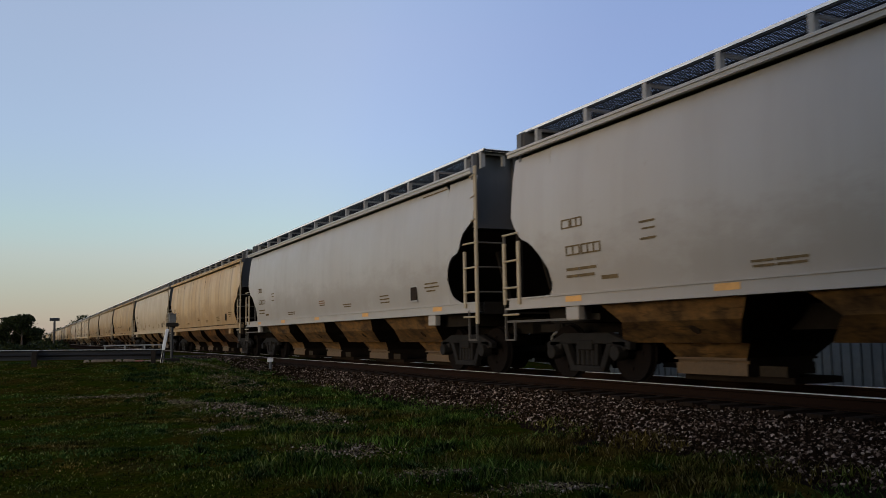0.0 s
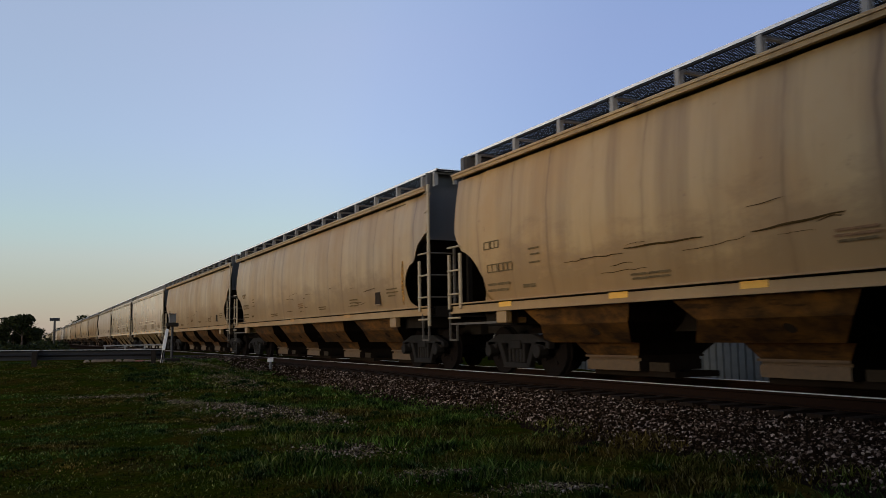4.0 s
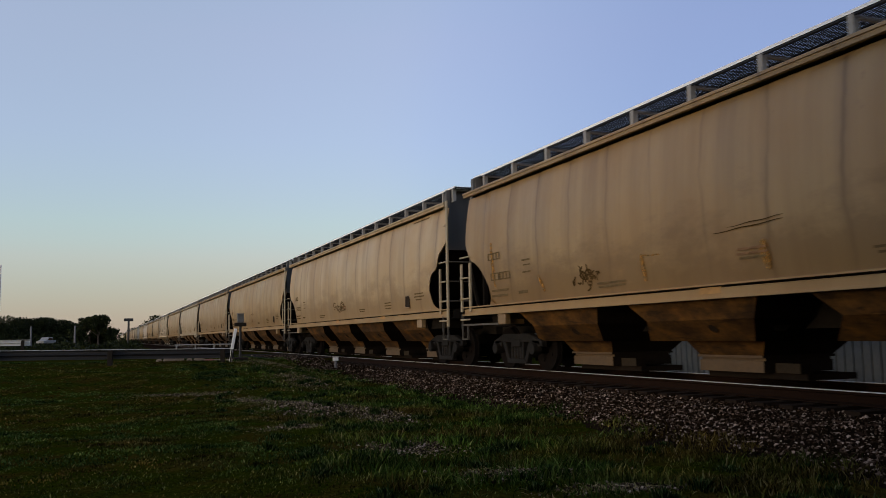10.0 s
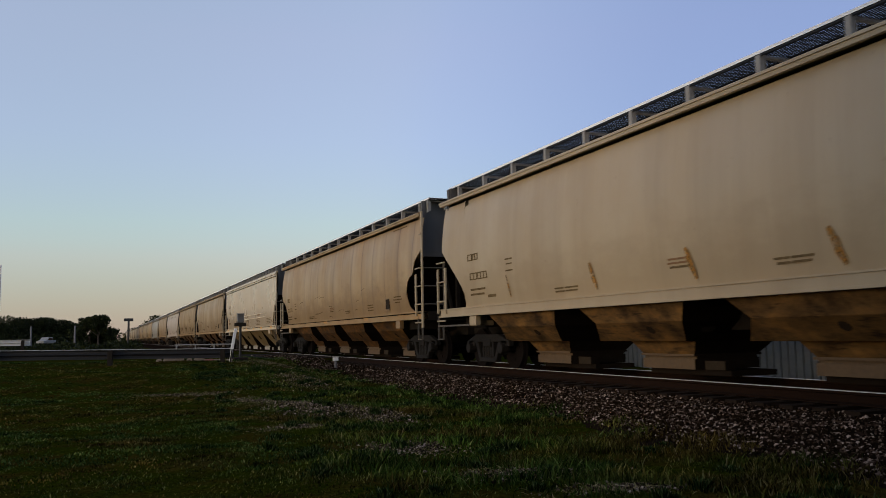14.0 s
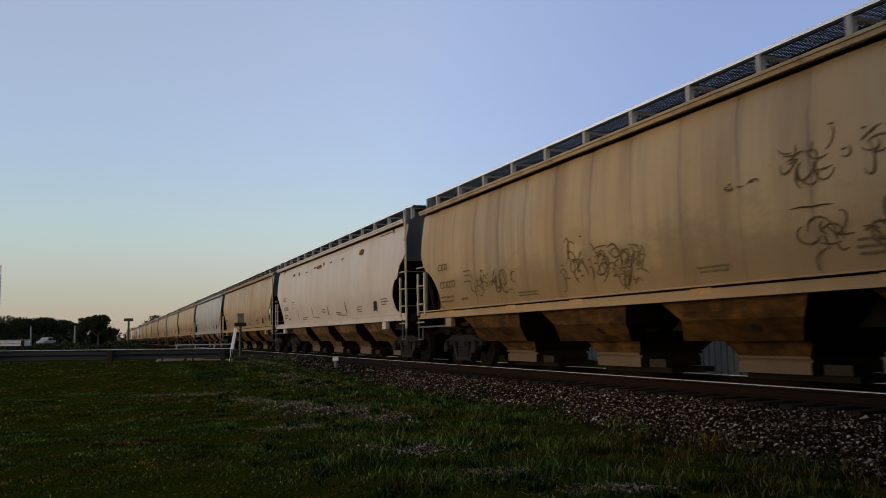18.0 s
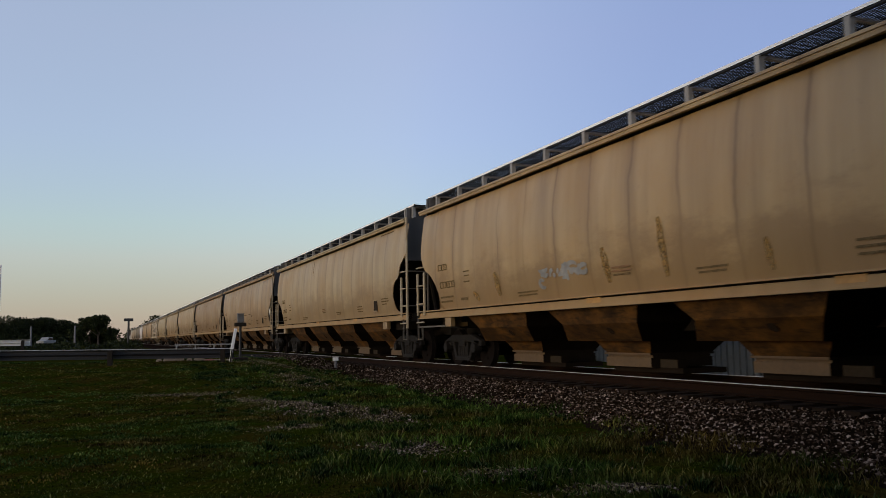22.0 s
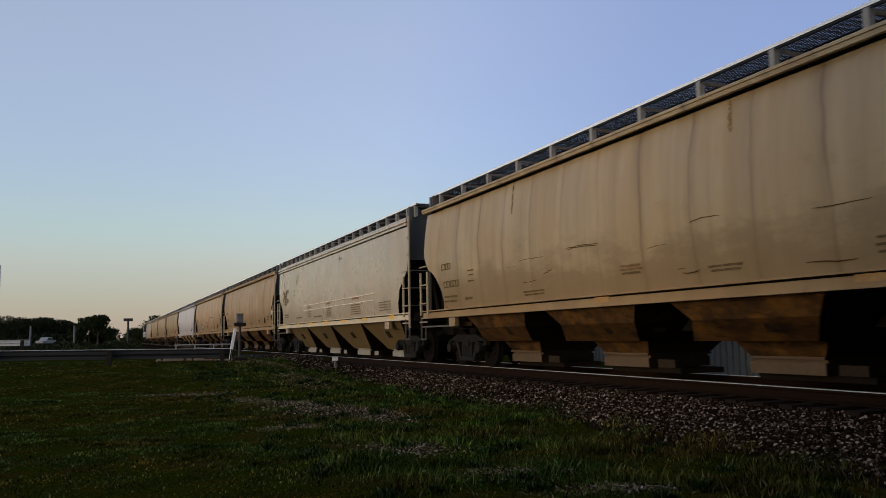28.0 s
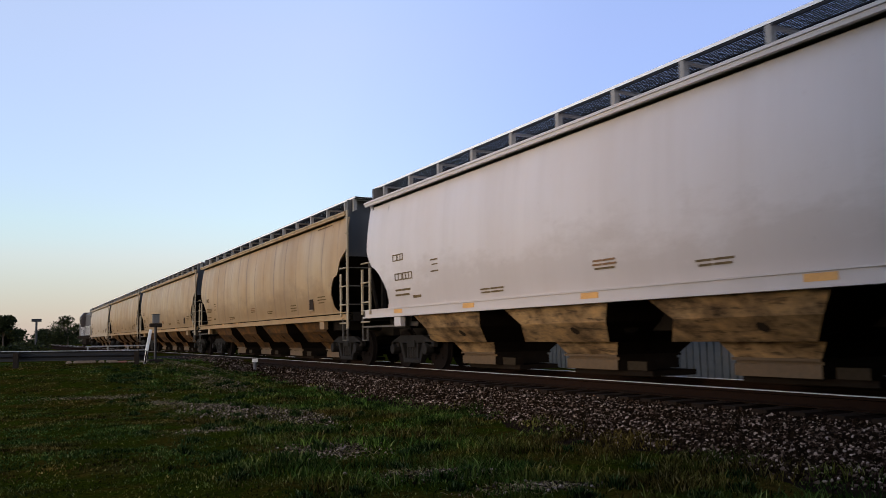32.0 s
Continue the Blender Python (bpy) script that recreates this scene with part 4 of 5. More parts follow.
M_SCRAPE = plain("dark brown scrape line", (0.060, 0.036, 0.014), 0.9, 0.0, 5, 0.7, spec=0.0)


def dress_cars(car_of):
    """Stains, rust and spray paint that set single cars apart."""
    streaks = {
        2: [(5.1, 1.98, 5.0, 1.60, 0.10), (2.42, 2.02, 2.34, 1.50, 0.15)],
        4: [(-8.25, 2.5, -8.1, 1.5, 0.16)],
        8: [(8.1, 2.75, 8.02, 1.75, 0.14), (5.6, 1.97, 5.5, 1.58, 0.08), (3.0, 1.97, 2.9, 1.54, 0.12), (0.14, 2.02, 0.05, 1.54, 0.13), (0.05, 1.88, -1.9, 1.87, 0.035), (-0.02, 1.52, -0.9, 1.51, 0.02)],
        11: [(8.1, 2.7, 8.05, 1.9, 0.10)],
        9: [(8.1, 2.75, 8.02, 1.8, 0.13), (-8.1, 2.35, -8.02, 1.6, 0.14), (2.62, 1.98, 2.58, 1.56, 0.10), (2.6, 1.965, 2.15, 1.94, 0.02), (0.0, 1.92, -0.05, 1.54, 0.15), (6.05, 1.9, 5.85, 1.58, 0.10)],
        13: [(5.93, 2.01, 5.8, 1.55, 0.07), (2.65, 1.99, 2.5, 1.51, 0.11), (0.02, 1.98, -0.15, 1.52, 0.11), (-2.6, 1.96, -2.78, 1.50, 0.12), (-8.2, 2.4, -8.15, 1.5, 0.10)],
        18: [(4.87, 1.99, 4.68, 1.57, 0.07), (2.13, 1.99, 2.0, 1.57, 0.09), (2.0, 1.57, 0.85, 1.55, 0.035), (-0.43, 1.97, -0.6, 1.55, 0.11), (-2.99, 1.98, -3.18, 1.53, 0.13), (-1.9, 1.57, -3.15, 1.53, 0.04)],
        21: [(-0.9, 2.5, -1.0, 1.6, 0.16), (0.7, 2.2, 0.55, 1.6, 0.2), (5.0, 2.1, 4.8, 1.6, 0.22), (-5.4, 2.3, -5.5, 1.55, 0.15), (-3.08, 1.95, -3.15, 1.52, 0.13), (6.2, 1.75, 5.9, 1.55, 0.14)],
        30: [(2.58, 1.97, 2.52, 1.58, 0.13), (0.05, 1.95, -0.25, 1.55, 0.15), (-2.72, 2.0, -2.82, 1.50, 0.17), (8.35, 2.6, 8.2, 1.6, 0.16), (-8.3, 2.7, -8.15, 1.5, 0.2)],
    }
    for k, rows in streaks.items():
        for row in rows:
            stain(car_of[k], *row, M_RUNOFF if k == 21 else M_STAIN)
    for k, spots in ((1, (7.2, 5.1, 2.3, -1.4)), (24, (6.3, 0.4, -3.9)), (27, (4.4, -2.2)), (12, (3.1, -4.6)), (22, (2.0,))):
        for i, y in enumerate(spots):
            stain(car_of[k], y, 3.92, y - 0.06, 3.25 + 0.2 * (i % 3), 0.07, M_RUNOFF)
    for y0, y1, z, w in ((5.95, 5.6, 3.56, 0.15), (4.8, 4.55, 3.53, 0.17), (1.85, 1.45, 3.57, 0.08), (1.35, 0.55, 3.54, 0.14), (0.28, 0.12, 3.60, 0.13), (-0.8, -1.1, 3.56, 0.06), (-2.5, -2.8, 3.54, 0.06), (-4.8, -5.3, 3.55, 0.20), (3.4, 3.0, 3.50, 0.05)):
        stain(car_of[18], y0, z, y1, z + 0.02, w, M_RUST)
    scrawl(car_of[9], 4.3, 1.77, 0.95, 0.42, 12, 3, M_SCRAPE, 0.038)
    scrawl(car_of[10], 0.9, 1.85, 1.5, 0.34, 12, 8, M_SCRAWL, 0.04)
    scrawl(car_of[17], 5.2, 1.90, 2.4, 0.55, 20, 12, M_SCRAWL, 0.024)
    scrawl(car_of[17], 0.9, 1.95, 2.6, 0.75, 34, 13, M_SCRAWL, 0.028)
    scrawl(car_of[17], -2.6, 2.7, 0.8, 0.12, 4, 14, M_SCRAWL, 0.025)
    scrawl(car_of[17], -4.2, 2.8, 1.4, 0.60, 12, 15, M_SCRAWL, 0.024)
    scrawl(car_of[17], -4.5, 1.85, 1.6, 0.6, 14, 16, M_SCRAWL, 0.026)
    scrawl(car_of[21], 2.1, 1.90, 1.6, 0.26, 12, 21, M_SCRAWLBLUE, 0.09)
    for y, z, w, h in ((3.4, 3.35, 0.5, 0.5), (3.5, 2.95, 0.3, 0.4), (6.6, 3.0, 0.25, 0.9)):     # primer shows through
        scrawl(car_of[23], y, z, w, h, 7, int(y * 100), M_PALE, 0.030)
    scrawl(car_of[28], 7.9, 2.65, 0.8, 0.9, 14, 28, M_SCRAWL, 0.03, True)
    scrawl(car_of[28], 5.3, 3.3, 0.5, 0.4, 5, 29, M_SCRAWL, 0.04, True)
    scrawl(car_of[28], -2.0, 3.58, 0.9, 0.1, 5, 30, M_SCRAWL, 0.03, True)
    white = ["06-80 14-45 08-15", "22-95 21-55 23-05", "33-62 35-45 33-30", "45-92 48-55 44-12", "64-98 63-55 65-10", "78-92 75-62 80-40 88-45", "90-80 92-35 99-22", "30-06 40-12 48-05", "54-60 54-40 56-20", "97-62 94-55 85-70"]
    black = ["12-99 02-84 05-62 17-50 18-24 04-08", "38-92 26-74 24-40 36-52 30-18 44-12", "46-20 50-80 58-88 56-40 64-16", "44-62 52-44", "74-99 66-80 72-58 64-30 80-16 92-30", "00-40 -5-22 02-04", "76-80 84-84 88-66 80-56", "22-88 20-70", "10-72 20-66 30-62", "57-60 68-70 80-72", "-5-92 06-68", "40-80 46-97 62-74", "84-08 77-44", "52-10 60-34 52-52"]
    for words, width, material, lift in ((white, 0.13, M_SCRAWLWHITE, 0.0), (black, 0.052, M_BLACK, 0.004)):
        lines = []
        for word in words:      # across and up, in hundredths of the painted field
            knots = [(5.60 - 2.30 * int(k[:2]) / 100, 1.48 + 0.64 * int(k[3:]) / 100) for k in word.split()]
            lines.append([(a[0] + (b[0] - a[0]) * i / 4, a[1] + (b[1] - a[1]) * i / 4) for a, b in zip(knots, knots[1:]) for i in range(4)] + [knots[-1]])
        sprayed(car_of[30], lines, width, material, False, lift, "white spray-painted tag" if lift == 0.0 else "black outlines of a spray-painted tag")
    wave = [(-0.95 - 0.3 * i, 2.12 + 0.38 * math.sin(min(1.0, i / 6) * math.pi / 2) - 0.012 * max(0, i - 6)) for i in range(13)]
    dip = [(2.3 - 0.25 * i, 2.34 - 0.10 * math.sin(i / 4) - 0.015 * i) for i in range(13)]
    for line in ([(-0.2, 2.06), (-0.5, 2.065), (-0.75, 2.085)], wave, dip[:6], dip[7:], [(3.66, 2.62), (3.3, 2.45), (3.0, 2.30), (2.8, 2.26), (2.65, 2.34)], [(8.0, 2.56), (7.2, 2.42), (6.6, 2.22), (5.9, 2.22)]):
        part("graffiti", stroke_mesh("graffiti", [line], 0.022, M_SCRAPE), car_of[30], None, "long thin sprayed line")
    creases = {9: [(0.89, 2.10, -0.41, 2.15, 0.016), (0.6, 2.155, -0.41, 2.20, 0.012)], 11: [(0.69, 2.12, -0.62, 2.12, 0.016), (0.4, 2.17, -0.5, 2.165, 0.012)], 3: [(4.06, 2.0, 2.44, 1.99, 0.03), (1.62, 1.96, 0.31, 2.03, 0.03)], 23: [(0.32, 2.18, -1.26, 2.14, 0.022), (-1.71, 2.19, -2.81, 2.16, 0.022), (-2.8, 2.04, -3.01, 2.03, 0.03)], 17: [(-3.54, 2.24, -4.2, 2.21, 0.02)]}
    for k, rows in creases.items():     # long dents in the lower sheets, drawn as dark strokes
        for y0, z0, y1, z1, w in rows:
            line = [(y0 + (y1 - y0) * i / 9, z0 + (z1 - z0) * i / 9 + 0.006 * math.sin(i * 1.4 + k)) for i in range(10)]
            part("scrape", stroke_mesh("scrape", [line], w, M_SCRAPE), car_of[k])
    for k, seed in ((3, 60), (4, 61), (24, 62), (25, 63), (27, 64), (23, 65), (16, 66), (19, 67), (14, 68), (5, 69), (26, 70)):
        rng = random.Random(seed)
        for _ in range(13):   # shallow dent ridges and scrape lines, drawn as dark strokes
            y, z, n = rng.uniform(-6, 6), rng.uniform(1.52, 2.35), rng.randint(4, 9)
            slope, bow, step = rng.uniform(-0.006, 0.012), rng.uniform(-0.02, 0.03), rng.uniform(0.06, 0.17)
            line = [(y - step * i, z + slope * i + bow * math.sin(math.pi * i / (n - 1)) + rng.uniform(-0.010, 0.010)) for i in range(n)]
            part("scrape", stroke_mesh("scrape", [line], rng.uniform(0.006, 0.017), M_SCRAPE), car_of[k])
    plate = [(8.9, 2.62), (8.5, 2.60), (8.1, 2.62)]
    part("repaint_patch", stroke_mesh("repaint_patch", [plate, [(8.9, 2.5), (8.5, 2.52), (8.1, 2.5)]], 0.24, M_SCRAWLWHITE), car_of[26])


def locomotive():
    """The dark engine pushing at the tail."""
    car = thing("locomotive", pose(TRACK_X, 0, RAIL_Z), "dark-painted diesel locomotive coupled behind the last hopper car", "locomotive")
    b = Build()
    b.prism([(-1.5, 1.05), (1.5, 1.05), (1.5, 1.45), (-1.5, 1.45)], "y", -10.3, 10.3)
    part("frame", b.mesh("frame", M_DARK, bevel=0.03), car)
    b = Build()
    b.prism([(-0.95, 1.45), (0.95, 1.45), (0.95, 4.1), (0.7, 4.35), (-0.7, 4.35), (-0.95, 4.1)], "y", -9.6, 5.2)
    part("long_hood", b.mesh("long_hood", M_LOCO, bevel=0.04), car)
    b = Build()
    b.prism([(-1.5, 1.45), (1.5, 1.45), (1.5, 3.9), (1.1, 4.45), (-1.1, 4.45), (-1.5, 3.9)], "y", 5.2, 7.6)
    part("cab", b.mesh("cab", M_LOCO, bevel=0.05), car)
    b = Build()
    b.prism([(-1.0, 1.45), (1.0, 1.45), (1.0, 2.7), (0.8, 2.9), (-0.8, 2.9), (-1.0, 2.7)], "y", 7.6, 9.5)
    part("nose", b.mesh("nose", M_LOCO, bevel=0.05), car)
    b = Build()
    b.prism([(-1.35, 3.6), (1.35, 3.6), (1.35, 4.4), (1.0, 4.62), (-1.0, 4.62), (-1.35, 4.4)], "y", -9.6, -6.2)
    part("radiator", b.mesh("radiator", M_LOCO, bevel=0.04), car)
    b = Build()
    b.box(-1.45, 1.45, -2.6, 2.6, 0.35, 1.05)
    part("fuel_tank", b.mesh("fuel_tank", M_DARK, bevel=0.08), car)
    for s in (-1, 1):
        b = Build()
        for i in range(12):
            y = -9.8 + 1.35 * i
            b.tube((s * 1.48, y, 1.45), (s * 1.48, y, 2.5), 0.02, n=6)
        b.tube((s * 1.48, -9.8, 2.5), (s * 1.48, 5.1, 2.5), 0.02, n=6)
        part("handrail", b.mesh("handrail", M_WHITE), car)
    b = Build()
    b.box(-1.51, -1.50, 5.6, 7.0, 2.9, 3.6)
    part("cab_window", b.mesh("cab_window", M_GLASS), car)
    for y in (-6.6, 6.6):
        t = truck(car, y)
    return car

# ---------------------------------------------------------------- ground, track
def ground_height(x, y):
    """Level field that climbs to the road at the crossing and carries a few soft swells."""
    climb = 0.26 * (1 + math.tanh((y - 24.0) / 4.4)) * (1 - (0.55 - 0.38 * min(1.0, max(0.0, (y - 30.5) / 3.5))) * min(1.0, max(0.0, (x - 5.1) / 1.1)) * min(1.0, max(0.0, (10.6 - x) / 1.1)))
    swell = 0.035 * math.sin(x * 0.7 + 0.4 * y) * math.sin(y * 0.45 + 1.0) + 0.02 * math.sin(x * 1.9 + y * 1.3)
    near = math.exp(-max(0.0, math.hypot(x, y) - 30) / 15)
    if x > 5.5:
        swell *= max(0.0, 1 - (x - 5.5) / 1.5)
    rise = 0.55 * min(1.0, max(0.0, (y - 120) / 70)) * min(1.0, max(0.0, (3 - x) / 6))
    return climb * (1 if y < 60 else max(0.0, 1 - (y - 60) / 40)) + swell * near + rise


def build_ground():
    xs = [-3000, -1200, -500, -200, -90, -45] + [-30 + 1.0 * i for i in range(27)] + [-3 + 0.35 * i for i in range(32)] + [8.4, 9.0, 9.5, 10.5, 12, 15, 20, 28, 40, 60, 100, 250, 700, 1800, 3000]
    ys = [-3000, -1000, -300, -100, -40, -15, -6] + [-2 + 0.5 * i for i in range(70)] + [34, 36, 38, 41, 45, 50, 56, 62, 70, 80, 95, 120, 160, 220, 320, 500, 900, 1600, 3000]
    v = [(x, y, ground_height(x, y)) for y in ys for x in xs]
    nx = len(xs)
    f = [(j * nx + i, j * nx + i + 1, (j + 1) * nx + i + 1, (j + 1) * nx + i) for j in range(len(ys) - 1) for i in range(nx - 1)]
    me = bpy.data.meshes.new("ground")
    me.from_pydata(v, [], f)
    me.materials.append(M_GROUND)
    me.polygons.foreach_set("use_smooth", [True] * len(f))
    thing("ground", Matrix(), "dark mown grass field with straw patches", "grass", kind="structure", data=me)


def toe_at(y):
    """Distance from the track's middle at which the ballast ends in the grass."""
    return 2.72 + 0.75 * math.exp(-max(0.0, y - 5.0) / 4.0) + 0.10 * math.sin(y * 0.9) + 0.07 * math.sin(y * 2.3 + 1)


def bed_top(x, y):
    """Height of the ballast bed above the ground's zero, by distance from the track's middle."""
    d = abs(x - TRACK_X)
    toe = toe_at(y) + 0.15
    if d < 1.75:
        return RAIL_Z - 0.20 - 0.07 * min(1.0, max(0.0, (d - 1.1) / 0.3))
    return max(-0.06, (RAIL_Z - 0.27) * (toe - d) / (toe - 1.75))


def build_bed():
    offs = [-4.3, -3.9, -3.5, -3.1, -2.7, -2.3, -1.9, -1.75, -1.4, -1.1, 0, 1.1, 1.4, 1.75, 2.4, 3.2, 4.2]
    ys = [-60, -30, -15] + [-6 + 0.6 * i for i in range(80)] + [45, 52, 60, 75, 100, 150, 250, 450, 800, 1500]
    v = [(TRACK_X + o, y, max(bed_top(TRACK_X + o, y), ground_height(TRACK_X + o, y) - 0.08 if abs(o) > 3.6 else -1) + 0.02 * math.sin(5 * o + 3 * y)) for y in ys for o in offs]
    n = len(offs)
    f = [(j * n + i, j * n + i + 1, (j + 1) * n + i + 1, (j + 1) * n + i) for j in range(len(ys) - 1) for i in range(n - 1)]
    me = bpy.data.meshes.new("ballast_bed")
    me.from_pydata(v, [], f)
    me.materials.append(M_BED)
    thing("ballast_bed", Matrix(), "bed of crushed reddish grey ballast under the track", "ballast", kind="structure", data=me)


def scatter(points, sizes, shapes, name, material, label, category):
    """Many small pieces joined into one mesh. shapes: (vertices, faces) templates; every point takes one, turned at random."""
    rng = np.random.default_rng(7)
    verts, faces, base = [], [], 0
    for p, s in zip(points, sizes):
        v, f = shapes[rng.integers(len(shapes))]
        q = rng.normal(size=4)
        q /= np.linalg.norm(q)
        w, x, y, z = q
        r = np.array([[1 - 2 * (y * y + z * z), 2 * (x * y - z * w), 2 * (x * z + y * w)], [2 * (x * y + z * w), 1 - 2 * (x * x + z * z), 2 * (y * z - x * w)], [2 * (x * z - y * w), 2 * (y * z + x * w), 1 - 2 * (x * x + y * y)]])
        verts.append((v * s) @ r.T + p)
        faces.append(f + base)
        base += len(v)
    me = bpy.data.meshes.new(name)
    me.from_pydata(np.concatenate(verts).tolist(), [], np.concatenate(faces).tolist())
    me.materials.append(material)
    return thing(name, Matrix(), label, category, kind="stuff", data=me)


def stone_shapes():
    rng = np.random.default_rng(3)
    shapes = []
    for k in range(6):
        bm = bmesh.new()
        bmesh.ops.create_icosphere(bm, subdivisions=1, radius=1.0)
        v = np.array([x.co for x in bm.verts])
        f = np.array([[a.index for a in x.verts] for x in bm.faces])
        bm.free()
        shapes.append((v * rng.uniform(0.55, 1.15, (len(v), 1)) * np.array([1.0, 0.75, 0.6]), f))
    return shapes


# bare, gravelly patches in the grass: middle, half sizes, stones
BARE = ((3.55, 15.0, 0.75, 1.9, 2600), (4.1, 13.0, 0.45, 0.9, 900), (2.8, 17.3, 0.4, 0.9, 500), (3.25, 9.3, 0.45, 0.55, 900), (3.6, 7.0, 0.55, 0.3, 600),
        (2.7, 12.1, 0.5, 0.22, 350), (1.8, 19.9, 0.9, 0.35, 350), (5.3, 29.0, 0.9, 3.2, 1600), (4.8, 22.0, 0.6, 2.5, 900), (3.9, 5.95, 0.45, 0.18, 350))


def build_stones():
    rng = np.random.default_rng(11)
    shapes = stone_shapes()
    pts, sizes = [], []
    # shoulder of the track bed, thickest where the camera looks from nearest
    for n, y0, y1 in ((40000, 3.0, 13.0), (20000, 13.0, 24.0), (9000, 24.0, 42.0)):
        for _ in range(n):
            y = rng.uniform(y0, y1)
            d = rng.uniform(1.2, 3.9)
            toe = toe_at(y)
            if d > toe - 0.2 and rng.random() < (d - toe + 0.2) * 3.0:
                continue
            x = TRACK_X - d
            s = rng.uniform(0.013, 0.035) * (1.0 if y < 24 else 1.4)
            pts.append((x, y, max(bed_top(x, y), ground_height(x, y)) + s * 0.25))
            sizes.append(s)
    scatter(np.array(pts), sizes, shapes, "ballast_stones", M_STONE, "loose crushed ballast stones on the track shoulder", "stones")
    pts, sizes = [], []
    for cx, cy, rx, ry, n in BARE:
        for _ in range(int(0.9 * n)):
            x, y = rng.normal(cx, rx * 0.62), rng.normal(cy, ry * 0.62)
            s = rng.uniform(0.007, 0.025)
            pts.append((x, y, ground_height(x, y) + s * 0.2))
            sizes.append(s)
    scatter(np.array(pts), sizes, shapes, "gravel_patch", M_GRAVEL, "thin gravel scattered over bare patches in the grass", "gravel")


def blade(verts, faces, a, b, z, tall, t, lean, w):
    """One bent blade: a quad and a tip."""
    dx, dy = math.cos(t), math.sin(t)
    base = len(verts)
    verts += [(a - dy * w, b + dx * w, z), (a + dy * w, b - dx * w, z), (a + dx * lean * 0.4 + dy * w * 0.7, b + dy * lean * 0.4 - dx * w * 0.7, z + tall * 0.65), (a + dx * lean * 0.4 - dy * w * 0.7, b + dy * lean * 0.4 + dx * w * 0.7, z + tall * 0.65), (a + dx * lean, b + dy * lean, z + tall)]
    faces += [(base, base + 1, base + 2, base + 3), (base + 3, base + 2, base + 4)]


def blade_mesh(name, verts, faces, material, label):
    me = bpy.data.meshes.new(name)
    me.from_pydata(verts, [], faces)
    me.materials.append(material)
    thing(name, Matrix(), label, "grass", kind="stuff", data=me)


def build_grass():
    """Mown blades, thinner where gravel shows, lusher and taller along the ballast, flattened straw round the bare patches."""
    rng = np.random.default_rng(5)
    bare = [row[:4] for row in BARE]
    lawn, verge, straw, weed = ([], []), ([], []), ([], []), ([], [])
    for n, y0, y1, width in ((70000, 3.6, 8.5, 0.005), (70000, 8.5, 15.0, 0.007), (50000, 15.0, 27.0, 0.011), (20000, 27.0, 36.0, 0.016)):
        y = rng.uniform(y0, y1, n)
        span0, span1 = -0.16 * y - 1.2, np.minimum(7.1, 1.45 * y + 0.3)
        x = span0 + rng.random(n) * (span1 - span0)
        keep = np.ones(n, bool)
        clump = np.array([noise.noise((a * 1.1, b * 1.1, 0.0)) + 0.6 * noise.noise((a * 3.7, b * 3.7, 4.0)) for a, b in zip(x, y)])
        keep &= rng.random(n) < 0.62 + 0.9 * clump
        for cx, cy, rx, ry in bare:
            d = ((x - cx) / rx) ** 2 + ((y - cy) / ry) ** 2
            keep &= rng.random(n) < np.clip(d - 0.45, 0.10, 1)
        toe = np.array([TRACK_X - toe_at(b) for b in y])
        keep &= rng.random(n) < np.clip(1.0 - (x - toe + 0.05) * 2.2, 0.0, 1)
        for a, b, c in zip(x[keep], y[keep], clump[keep]):
            edge = a - 2.4 - 0.06 * b + 1.3 * c
            lush = rng.random() < 0.5 + 0.9 * edge
            tall = 0.015 + 0.020 * max(0.0, c + 0.15) + 0.014 * rng.random()
            if lush:
                tall += 0.010 + ((0.09 if b < 10.5 else 0.05) * rng.random() if rng.random() < 0.35 + c else 0.0)
            t = rng.uniform(0, math.tau)
            lean, w = rng.uniform(0.4, 1.5) * tall, width * rng.uniform(0.7, 1.5)
            z = max(ground_height(a, b), bed_top(a, b) if a > 5.2 else -1) - 0.005
            blade(*(verge if lush else lawn), a, b, z, tall, t, lean, w)
    for cx, cy, rx, ry, n in BARE:
        for _ in range(int(900 * rx * ry) + 500):
            a, b = rng.normal(cx, rx * 0.75), rng.normal(cy, ry * 0.75)
            blade(*straw, a, b, ground_height(a, b), rng.uniform(0.004, 0.022), rng.uniform(0, math.tau), rng.uniform(0.04, 0.10), 0.003 + 0.0004 * b)
    for _ in range(150):     # dark tufts of weed round the patches and along the ballast
        b = 5.0 + 23.0 * rng.random() ** 1.2
        a = rng.uniform(1.2 + 0.03 * b, TRACK_X - toe_at(b) - 0.1)
        wide, high = rng.uniform(0.10, 0.30), rng.uniform(0.05, 0.12)
        for _ in range(int(90 + 250 * wide)):
            r, t = wide * abs(rng.normal(0, 0.5)), rng.uniform(0, math.tau)
            x, y = a + r * math.cos(t), b + 1.3 * r * math.sin(t)
            tall = high * rng.uniform(0.4, 1.1) * max(0.25, 1 - r / (1.6 * wide))
            blade(*weed, x, y, ground_height(x, y) - 0.005, tall, t + rng.normal(0, 0.8), tall * rng.uniform(0.3, 1.0), 0.004 + 0.0005 * b)
    blade_mesh("weeds", *weed, M_WEED, "dark green weed tufts scattered through the grass")
    blade_mesh("grass", *lawn, M_BLADE, "short mown dark green grass of the field")
    blade_mesh("verge_grass", *verge, M_VERGE, "taller lush green grass beside the ballast")
    blade_mesh("straw", *straw, M_STRAW, "flattened dry straw round the bare patches")


